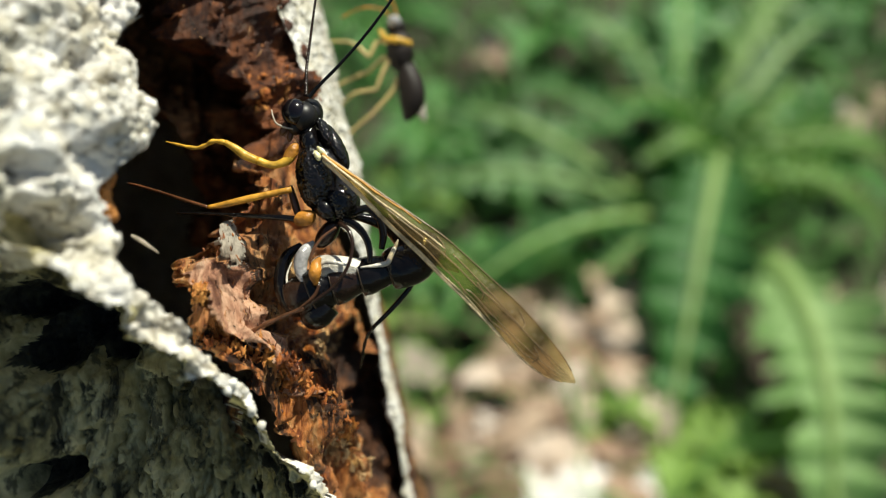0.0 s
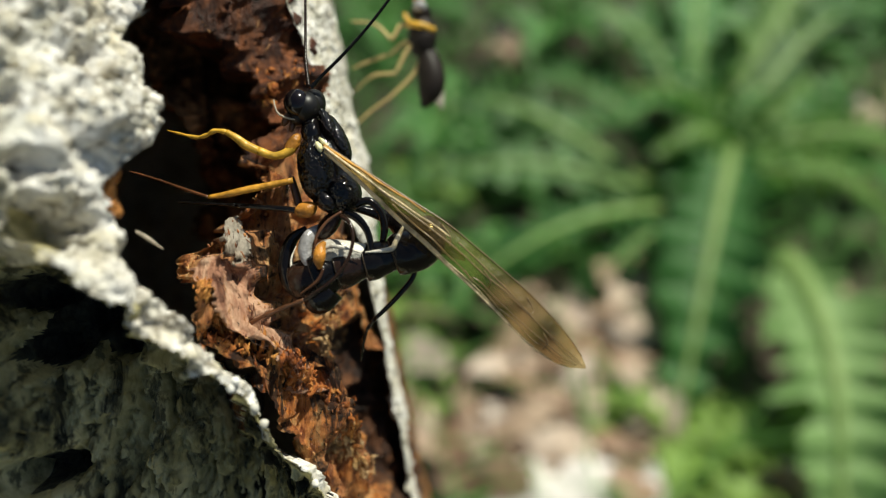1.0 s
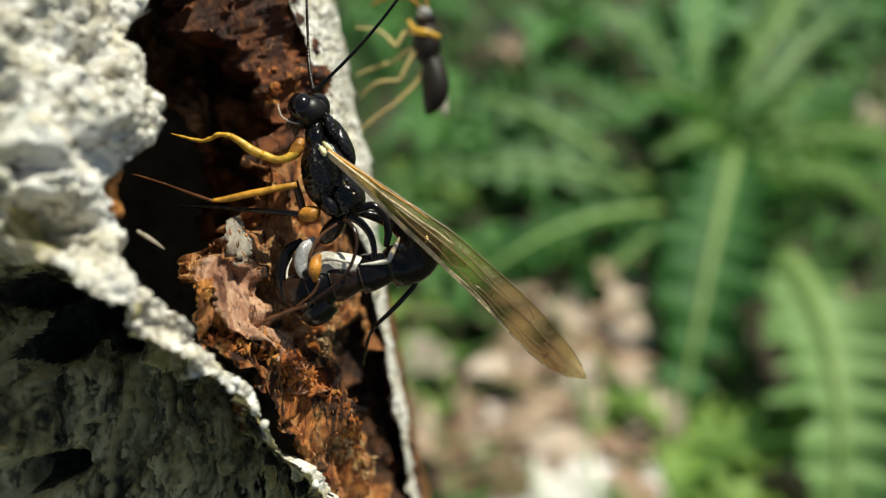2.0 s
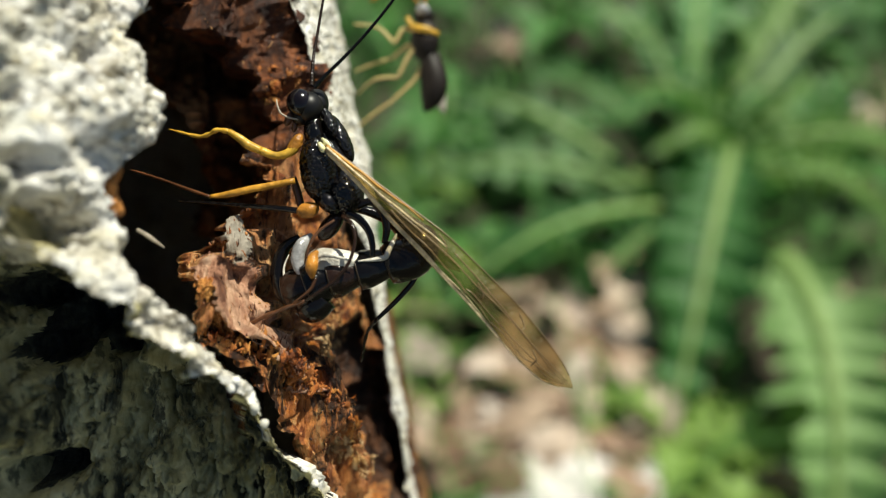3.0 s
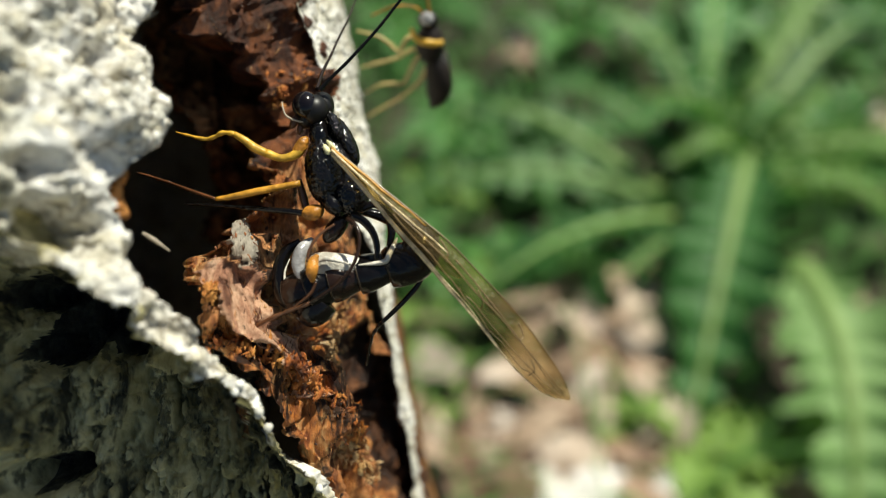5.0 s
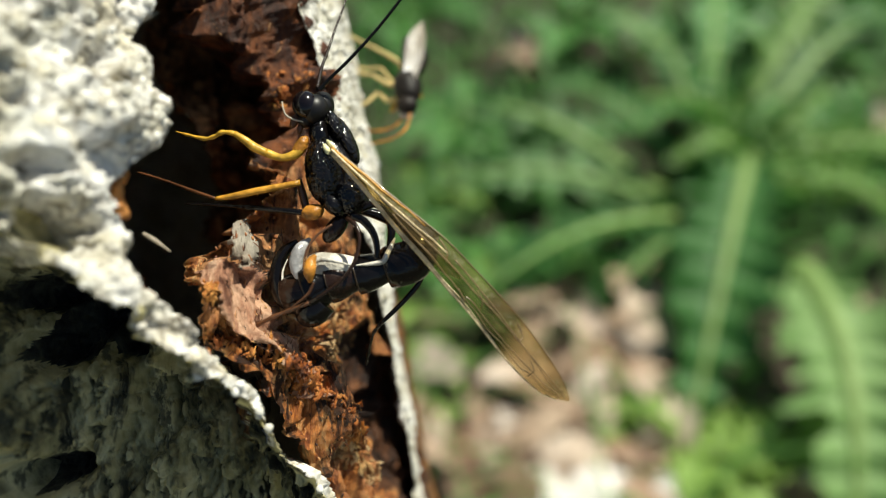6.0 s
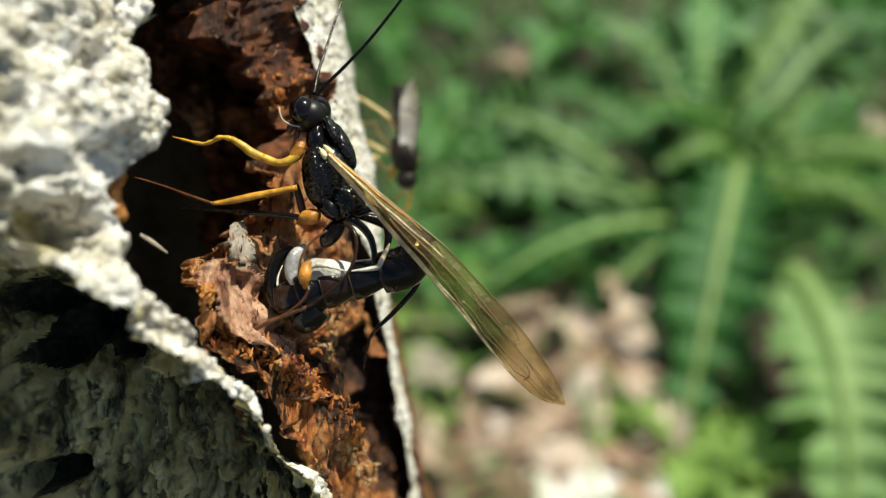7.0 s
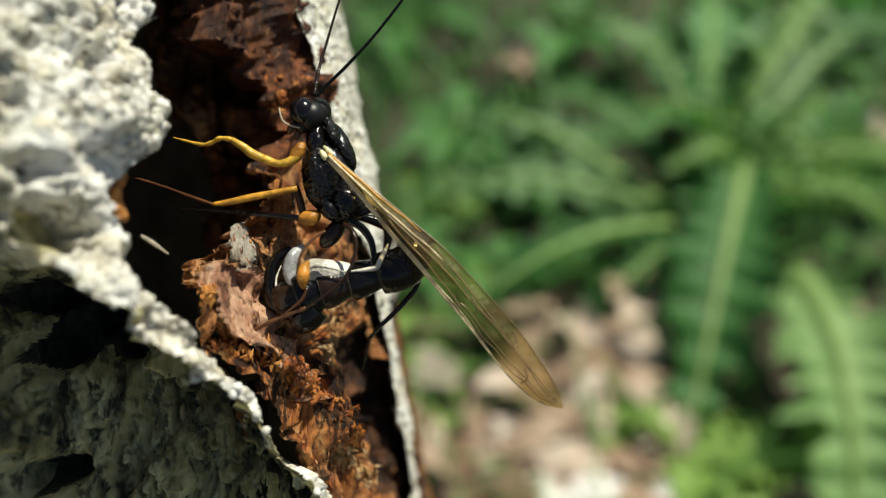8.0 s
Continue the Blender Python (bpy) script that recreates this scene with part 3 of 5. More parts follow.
    mesh_object("broken_end", np.vstack([ring, top]) * MM, [(i, (i + 1) % 40, 40) for i in range(40)], WOOD, trunk)
    return trunk


build_trunk()


# ---- the wasp ----
ORIGIN = np.array((-4.64, 3.37, 1.50))


def rel(points):
    return [tuple(np.asarray(p, float) - ORIGIN) for p in points]


def limb(name, points, radii, material, parent, label="", n=20, sides=10, at=None, **kw):
    v, f = tube(points, radii, n, sides, **kw)
    return mesh_object(name, v, f, material, parent, at, label)


def wing_blade(points_a, points_b, n=36, m=9, camber=0.25, thick=0.012):
    """A thin closed blade between two edge curves (mm)."""
    a, b = spline(points_a, n), spline(points_b, n)
    t = np.linspace(0, 1, m)
    mid = a[:, None] * (1 - t)[None, :, None] + b[:, None] * t[None, :, None]
    fold = camber * np.sin(np.pi * t)[None, :] + 0.035 * np.sin(t * 22)[None, :] + 0.03 * np.sin(np.linspace(0, 9, n))[:, None]
    mid[:, :, 2] += fold
    top, low = mid.copy(), mid.copy()
    top[:, :, 2] += thick
    low[:, :, 2] -= thick
    v = np.vstack([top.reshape(-1, 3), low.reshape(-1, 3)]) * MM
    f = []
    k = n * m
    for i in range(n - 1):
        for j in range(m - 1):
            q = (i * m + j, i * m + j + 1, (i + 1) * m + j + 1, (i + 1) * m + j)
            f.append(q)
            f.append(tuple(x + k for x in q[::-1]))
    rim = [i * m for i in range(n)] + [(n - 1) * m + j for j in range(1, m)] + [i * m + m - 1 for i in range(n - 2, -1, -1)] + list(range(m - 2, 0, -1))
    for i in range(len(rim)):
        p, q = rim[i], rim[(i + 1) % len(rim)]
        f.append((q, p, p + k, q + k))
    return v, f, mid


def build_wasp():
    wasp = empty("wasp", STAGE @ pose(*(ORIGIN * MM)))
    tagged(wasp, "slender black wasp with yellow legs laying eggs in rotten wood", "wasp")
    # head
    head = mesh_object("head", *joined(
        blob(rel([(-5.39, 6.02, 1.30)])[0], (0.1, 1, 0), 0.66, 0.52, 0.62, 40, 40, bump=0.03, grain=0.5),
        blob(rel([(-5.66, 5.83, 1.70)])[0], (0.3, 1, 0), 0.66, 0.62, 0.66, 26, 26),
        blob(rel([(-5.97, 5.45, 1.70)])[0], (0.7, 1, 0), 0.42, 0.36, 0.42)), MATTE_BLACK, wasp)
    mesh_object("eye", *blob(rel([(-5.97, 5.97, 1.95)])[0], (-0.2, 1, 0), 0.60, 0.56, 0.54, 26, 26), EYE, head, label="large glossy black eye")
    mesh_object("mouthparts", *joined(
        blob(rel([(-6.45, 5.34, 1.80)])[0], (-0.5, -1, 0), 0.35, 0.17, 0.2),
        blob(rel([(-6.23, 5.07, 1.70)])[0], (-0.2, -1, 0), 0.3, 0.13, 0.16)), BROWN, head, label="reddish brown mouthparts")
    limb("palp", rel([(-6.93, 6.10, 2.05), (-6.86, 5.80, 2.15), (-6.72, 5.50, 2.15), (-6.34, 5.32, 2.10), (-5.90, 5.26, 2.00)]), [0.025, 0.035, 0.04, 0.04, 0.03], PALE_FIBRE, head, "thin tan palp", n=24, sides=8)
    # thorax
    thorax = mesh_object("thorax", *joined(
        blob(rel([(-5.20, 3.22, 1.60)])[0], (0.15, -1, 0), 1.45, 0.82, 1.0, 130, 110, bump=0.045, seed=4, grain=0.14),
        blob(rel([(-4.80, 3.42, 1.10)])[0], (0.3, -1, 0), 1.7, 0.9, 1.0, 60, 60, bump=0.03, seed=6, grain=0.3),
        blob(rel([(-5.43, 4.81, 1.50)])[0], (0.1, -1, 0), 0.75, 0.46, 0.6, 40, 40, bump=0.05, seed=7, grain=0.4),
        blob(rel([(-4.18, 2.23, 1.40)])[0], (0.4, -1, 0), 0.92, 0.80, 0.9, 110, 90, bump=0.045, seed=9, grain=0.14),
        blob(rel([(-4.79, 1.87, 1.80)])[0], (0.9, -1, 0), 0.6, 0.42, 0.6, 40, 40, bump=0.05, seed=12, grain=0.4)), ROUGH_BLACK, wasp)
    mesh_object("mesoscutum", *joined(blob(rel([(-4.40, 4.61, 1.20)])[0], (0.5, -1, 0), 1.1, 0.38, 0.6, 90, 70, bump=0.05, seed=2, grain=0.25),
                blob(rel([(-4.75, 5.13, 1.60)])[0], (0.45, -1, 0), 0.68, 0.27, 0.42, 70, 60, bump=0.09, seed=5, grain=0.3)), ROUGH_BLACK, thorax, label="shiny black plate of the back")
    mesh_object("tegula", *blob(rel([(-4.99, 4.06, 2.50)])[0], (0.6, -1, 0.2), 0.24, 0.13, 0.11, 14, 14, bump=0.15, seed=3), CREAM, thorax, label="cream wing base plate")
    mesh_object("collar_spot", *blob(rel([(-4.82, 4.26, 2.40)])[0], (0.9, -1, 0.1), 0.26, 0.10, 0.10, 14, 14, bump=0.2, seed=5), CREAM, thorax, label="cream spot")
    mesh_object("coxa", *joined(blob(rel([(-5.65, 1.51, 1.90)])[0], (1, 0.3, 0), 0.48, 0.34, 0.36, 18, 18, bump=0.09, seed=8)), ORANGE, wasp, label="orange coxa")
    mesh_object("coxa", *blob(rel([(-6.21, 4.24, 1.80)])[0], (-0.6, -1, 0), 0.55, 0.27, 0.3, 14, 14), ORANGE, wasp, label="orange coxa")
    limb("coxa", rel([(-6.34, 2.94, 1.50), (-6.15, 2.18, 1.40), (-5.95, 1.42, 1.40)]), [0.12, 0.17, 0.14], BROWN, wasp, "brown coxa")
    mesh_object("coxa", *blob(rel([(-4.78, 0.86, 1.40)])[0], (-0.8, -1, 0), 0.75, 0.4, 0.45, 16, 14), DARK_BROWN, wasp)
    # antennae
    feeler = limb("antenna", rel([(-5.37, 6.62, 2.00), (-4.91, 7.07, 2.10), (-4.06, 7.82, 2.30), (-2.99, 8.91, 2.50), (-1.93, 10.13, 2.80), (-0.96, 11.48, 3.00), (-0.32, 13.03, 3.00)]),
                  [0.11, 0.08, 0.075, 0.07, 0.065, 0.055, 0.04], BLACK, wasp, n=240, sides=10, at=np.array(rel([(-5.37, 6.62, 2.00)])[0]) * MM, rings=0.06, ring_count=44)
    base = np.array(rel([(-5.54, 6.73, 1.70)])[0]) * MM
    feeler2 = limb("antenna", rel([(-5.54, 6.73, 1.70), (-5.47, 7.95, 1.40), (-5.28, 9.18, 1.10), (-5.05, 10.51, 0.90), (-4.77, 12.08, 0.60), (-4.55, 13.63, 0.40)]),
                   [0.10, 0.07, 0.06, 0.055, 0.05, 0.04], DARK_BROWN, wasp, n=220, sides=10, at=base, rings=0.05, ring_count=40)
    # legs: each is a femur that carries its tibia and tarsus
    leg = limb("leg", rel([(-6.07, 4.53, 1.80), (-6.33, 3.99, 1.90), (-6.93, 3.77, 2.00), (-7.59, 3.98, 2.00)]), [0.19, 0.20, 0.16, 0.18], YELLOW, wasp, "yellow front leg")
    limb("tibia", rel([(-7.59, 3.98, 2.00), (-8.08, 4.20, 2.10), (-8.43, 4.47, 2.20), (-8.87, 4.75, 2.20)]), [0.17, 0.19, 0.16, 0.12], YELLOW, leg)
    limb("tarsus", rel([(-8.87, 4.75, 2.20), (-9.37, 4.82, 2.10), (-9.79, 4.68, 1.90), (-10.24, 4.60, 1.80), (-10.92, 4.76, 1.70), (-11.58, 4.95, 1.50)]), [0.10, 0.10, 0.09, 0.085, 0.06, 0.03], YELLOW, leg, n=60, rings=0.16, ring_count=5)
    leg = limb("leg", rel([(-6.19, 2.74, 1.90), (-7.16, 2.54, 2.00), (-8.08, 2.35, 2.10), (-8.95, 2.15, 2.20), (-9.65, 2.06, 2.20)]), [0.13, 0.14, 0.15, 0.13, 0.07], AMBER, wasp, "amber middle leg")
    limb("tibia", rel([(-9.65, 2.06, 2.20), (-10.80, 2.43, 1.70), (-11.93, 2.83, 1.20)]), [0.06, 0.07, 0.05], BROWN, leg, "brown tibia")
    limb("tarsus", rel([(-11.93, 2.83, 1.20), (-13.06, 3.18, 0.80), (-13.62, 3.33, 0.50)]), [0.055, 0.05, 0.03], BROWN, leg, n=60, rings=0.16, ring_count=5)
    leg = limb("leg", rel([(-5.41, 1.35, 1.80), (-6.26, 1.52, 1.80), (-7.47, 1.64, 1.70), (-8.71, 1.75, 1.50)]), [0.12, 0.13, 0.11, 0.09], BLACK, wasp, "straight black far leg")
    limb("tarsus", rel([(-8.71, 1.75, 1.50), (-10.00, 1.86, 1.20), (-11.39, 1.96, 0.80)]), [0.075, 0.06, 0.035], BLACK, leg, n=60, rings=0.16, ring_count=5)
    leg = limb("leg", rel([(-4.05, 1.39, 2.00), (-3.52, 1.15, 2.10), (-3.09, 0.63, 2.20), (-2.93, 0.02, 2.20), (-2.97, -0.44, 2.20)]), [0.15, 0.17, 0.15, 0.13, 0.10], BLACK, wasp, "black hind leg bent in an arch")
    limb("tibia", rel([(-3.72, 1.65, 1.60), (-3.08, 1.88, 1.60), (-2.58, 1.46, 1.60), (-2.39, 0.79, 1.60), (-2.48, 0.12, 1.60)]), [0.16, 0.17, 0.15, 0.17, 0.12], BLACK, leg)
    leg = limb("leg", rel([(-4.14, 1.23, 2.40), (-3.72, 0.90, 2.80), (-3.56, 0.25, 3.00), (-3.78, -0.61, 3.10), (-4.32, -1.34, 3.10), (-5.11, -1.92, 3.00), (-5.61, -2.21, 2.80)]), [0.10, 0.09, 0.075, 0.075, 0.075, 0.075, 0.06], DARK_BROWN, wasp,
               "thin brown hind leg", n=44)
    limb("tarsus", rel([(-5.61, -2.21, 2.80), (-6.49, -2.54, 2.40), (-7.38, -2.91, 2.10), (-8.42, -3.43, 1.70), (-9.34, -3.86, 1.40)]), [0.075, 0.09, 0.095, 0.08, 0.05], BROWN, leg, n=60, rings=0.16, ring_count=5)
    leg = limb("leg", rel([(-1.03, -0.71, 0.60), (-1.28, -1.46, 0.50), (-1.78, -2.08, 0.40), (-2.34, -2.66, 0.20), (-3.00, -3.28, 0.00)]), [0.10, 0.12, 0.12, 0.11, 0.09], BLACK, wasp, "black hind leg braced on the bark")
    limb("tarsus", rel([(-3.00, -3.28, 0.00), (-3.38, -3.81, -0.30), (-3.64, -4.72, -0.80), (-3.77, -5.27, -1.10)]), [0.085, 0.075, 0.065, 0.04], DARK_BROWN, leg, n=60, rings=0.16, ring_count=5)
    # waist and abdomen, bent under so that its tip touches the wood
    limb("petiole", rel([(-4.14, 1.66, 1.30), (-3.32, 1.54, 0.80), (-2.31, 1.21, 0.60), (-1.52, 0.71, 0.80), (-1.02, 0.12, 1.00)]), [0.16, 0.2, 0.35, 0.62, 0.8], BLACK, wasp, n=24, sides=18)
    pivot = np.array(rel([(-1.06, 0.02, 1.20)])[0]) * MM
    gaster = limb("gaster", rel([(-1.22, 0.70, 1.00), (-1.01, 0.22, 1.20), (-1.25, -0.41, 1.30), (-1.87, -0.70, 1.40), (-2.26, -0.79, 1.40)]), [0.45, 0.85, 0.92, 0.88, 0.82], BLACK, wasp, "black banded abdomen", n=26, sides=24, at=pivot)

    def seg(name, pts, rad, mat, label="", **kw):
        v, f = tube(rel(pts), rad, kw.get("n", 22), kw.get("sides", 24))
        return mesh_object(name, v - pivot, f, mat, gaster, None, label)

    # each segment flares to a pale rear edge
    rings = [((-1.20, -0.36, 1.30), (-2.40, -0.79, 1.40), 0.86, 0.80, BLACK), ((-2.02, -0.65, 1.40), (-3.59, -1.08, 1.50), 0.66, 0.84, BLACK), ((-3.21, -0.93, 1.50), (-4.77, -1.36, 1.60), 0.68, 0.92, DARK_BROWN),
             ((-4.34, -1.17, 1.60), (-5.63, -1.69, 1.60), 0.76, 1.02, BLACK), ((-5.22, -1.51, 1.50), (-6.57, -1.96, 1.20), 0.84, 0.80, DARK_BROWN)]
    for a, b, r0, r1, mat in rings:
        a, b = np.array(a), np.array(b)
        seg("segment", [a, a * 0.7 + b * 0.3, a * 0.25 + b * 0.75, b], [r0 * 0.86, r0 * 1.0, (r0 + r1) / 2 * 1.10, r1 * 0.98], mat)
        seg("pale_band", [b + (a - b) * 0.03, b, b - (a - b) * 0.03], [r1 * 0.95, r1 * 0.99, r1 * 0.92], EDGE, "thin tan rear edge", n=8)
    seg("pale_band", [(-1.94, 0.50, 1.80), (-2.05, 0.21, 2.00), (-2.25, -0.21, 2.20), (-2.39, -0.47, 2.20), (-2.81, -0.56, 2.25), (-3.50, -0.63, 2.30)], [0.03, 0.09, 0.11, 0.12, 0.09, 0.03], PALE, "white band", sides=12, n=36)
    seg("membrane", [(-3.24, -0.62, 1.70), (-3.91, -0.66, 1.80), (-4.63, -0.62, 1.85), (-5.20, -0.66, 1.85), (-5.55, -0.85, 1.75)], [0.28, 0.46, 0.52, 0.55, 0.3], PALE, "pale upper side of the segments", n=26)
    seg("membrane", [(-3.62, -0.67, 2.50), (-4.16, -0.49, 2.60), (-4.76, -0.39, 2.60), (-5.13, -0.49, 2.60)], [0.02, 0.06, 0.09, 0.03], PALE, "white membrane between the segments", n=20, sides=10)
    seg("membrane", [(-5.57, 0.50, 1.40), (-5.87, 0.17, 1.60), (-6.05, -0.26, 1.80), (-6.05, -0.78, 1.90), (-5.89, -1.39, 1.90)], [0.08, 0.24, 0.29, 0.25, 0.06], WHITE, "swollen white membrane between the segments", n=26)
    seg("orange_plate", [(-5.13, -0.21, 2.60), (-5.27, -0.48, 2.75), (-5.31, -0.89, 2.90), (-5.28, -1.31, 2.85)], [0.08, 0.22, 0.25, 0.08], ORANGE, "orange plate at the egg-laying tip")
    seg("segment", [(-6.15, 0.41, 1.10), (-6.78, -0.12, 1.10), (-7.03, -1.04, 1.20), (-6.86, -2.00, 1.20), (-6.31, -2.58, 1.30)], [0.12, 0.26, 0.32, 0.30, 0.14], BLACK, "black curled last segment", n=30)
    seg("pale_band", [(-6.51, -0.36, 1.50), (-6.70, -0.93, 1.60), (-6.61, -1.59, 1.70), (-6.26, -2.11, 1.80)], [0.02, 0.045, 0.05, 0.02], PALE, "white band", sides=10, n=30)
    seg("segment", [(-5.06, -2.08, 1.60), (-5.44, -2.48, 1.60), (-5.72, -2.75, 1.50), (-5.91, -2.90, 1.40)], [0.72, 0.74, 0.62, 0.36], BLACK)
    seg("pale_band", [(-5.03, -2.73, 1.80), (-5.41, -2.96, 1.80), (-5.85, -3.02, 1.70), (-6.20, -2.84, 1.60)], [0.02, 0.045, 0.045, 0.02], PALE, "white band", sides=10)
    seg("pale_band", [(-1.00, -0.64, 1.80), (-1.33, -0.97, 1.80), (-1.85, -1.11, 1.80)], [0.03, 0.08, 0.03], CREAM, "tan edge", sides=10)
    seg("sheath", [(-4.47, 1.05, 2.40), (-5.04, 0.62, 2.60), (-5.42, 0.02, 2.80), (-5.50, -0.48, 2.90)], [0.05, 0.06, 0.055, 0.03], BROWN, "brown ovipositor sheath", sides=10, n=30)
    seg("sheath", [(-5.13, -1.31, 2.90), (-5.40, -1.81, 2.90), (-6.07, -2.32, 2.80)], [0.05, 0.07, 0.03], BROWN, "brown ovipositor sheath", sides=10, n=30)
    seg("ovipositor", [(-5.73, -1.39, 2.10), (-5.95, -2.38, 1.40), (-6.40, -3.15, -0.20)], [0.05, 0.045, 0.03], BROWN, "thin egg-laying needle", sides=8, n=30)

    # wings laid back together
    root = np.array(rel([(-4.79, 4.03, 2.40)])[0]) * MM
    wing = build_wing(wasp, root, "forewing",
                      rel([(-4.78, 4.15, 2.50), (-3.32, 3.07, 2.70), (-2.16, 2.21, 2.80), (-0.89, 1.28, 2.90), (0.37, 0.30, 3.00), (1.73, -1.03, 3.00), (2.99, -2.26, 3.00), (4.13, -3.63, 3.00), (4.93, -4.77, 3.00), (5.25, -5.50, 3.00)]),
                      rel([(-4.73, 3.87, 2.50), (-3.32, 2.44, 2.70), (-2.16, 1.13, 2.80), (-0.96, -0.11, 2.90), (0.18, -1.35, 3.00), (1.23, -2.44, 3.00), (2.19, -3.58, 3.00), (3.22, -4.68, 3.00), (4.25, -5.46, 3.00), (5.20, -5.68, 3.00)]))
    v, f, _ = wing_blade(rel([(-4.65, 3.97, 2.10), (-3.14, 2.79, 2.20), (-1.73, 1.66, 2.30), (-0.33, 0.40, 2.40), (0.65, -0.77, 2.50)]),
                         rel([(-4.56, 3.69, 2.10), (-3.14, 2.22, 2.20), (-1.84, 0.86, 2.30), (-0.44, -0.54, 2.40), (0.72, -1.04, 2.50)]), 26, 7, 0.18)
    hind = mesh_object("hindwing", v - root, f, MEMBRANE, wing, label="short clear hindwing under the forewing")
    return wasp, wing, gaster, feeler, feeler2, base, root, pivot


def build_wing(wasp, root, name, upper, lower):
    v, f, mid = wing_blade(upper, lower)
    wing = mesh_object(name, v, f, MEMBRANE, wasp, root, "long narrow clear amber wing")
    n, m = mid.shape[:2]

    def vein(path, radii, mat, label=""):
        w, g = tube(path, radii, 48, 8)
        mesh_object("vein", w - root, g, mat, wing, None, label)

    lift = np.array((0, 0, 0.03))
    def along(i0, i1, c0, c1, steps=9):
        """A path over the wing from column c0 to c1, with a slight waver."""
        out = []
        for i, c in zip(np.linspace(i0, i1, steps), np.linspace(c0, c1, steps)):
            c = min(max(c + rng_wing.uniform(-0.25, 0.25), 0), m - 1.001)
            j = int(c)
            out.append(mid[int(i), j] * (1 - c + j) + mid[int(i), j + 1] * (c - j) + lift)
        return out

    rng_wing = random.Random(3)
    vein(mid[::3, -1] + lift, [0.10, 0.085, 0.07, 0.055, 0.03, 0.02], PALE_VEIN, "thick pale leading edge of the wing")
    vein(along(0, 17, m - 2, m - 1), [0.06, 0.045, 0.03, 0.02], PALE_VEIN)
    vein(along(0, 24, m - 1.9, m - 1.4), [0.045, 0.04, 0.03, 0.015], PALE_VEIN)
    vein(along(0, 12, 1.2, 0.6), [0.06, 0.05, 0.03], AMBER, "amber upper edge near the wing's root")
    vein(mid[::3, 0] + lift, [0.05, 0.03, 0.025, 0.02, 0.015], VEIN)
    vein(along(0, 15, 4, 2), [0.06, 0.04, 0.025], PALE_VEIN)
    vein(along(6, 33, 4, 3), [0.03, 0.025, 0.02, 0.012], VEIN)
    vein(along(16, 34, 2, 4), [0.025, 0.02, 0.012], VEIN)
    vein(along(18, 33, 6, 5), [0.025, 0.02, 0.012], VEIN)
    vein(along(22, 33, 7, 6), [0.022, 0.018, 0.012], VEIN)
    vein(along(8, 22, 5, 7), [0.03, 0.025, 0.02], VEIN)
    for i, j, k in ((14, 1, 4), (19, 3, 6), (24, 1, 3), (27, 4, 7), (17, 6, 8)):
        vein([mid[i, j] + lift, mid[i + 1, (j + k) // 2] + lift, mid[i + 1, k] + lift], [0.025, 0.02, 0.025], VEIN)
    return wing


WASP, WING, GASTER, FEELER, FEELER2, FEELER_BASE, WING_ROOT, GASTER_PIVOT = build_wasp()


# ---- the second wasp, clinging to the far side of the trunk ----
FAR_ORIGIN = np.array((-1.29, 10.97, -11.00))


def far_rel(points):
    return [tuple(np.asarray(p, float) - FAR_ORIGIN) for p in points]


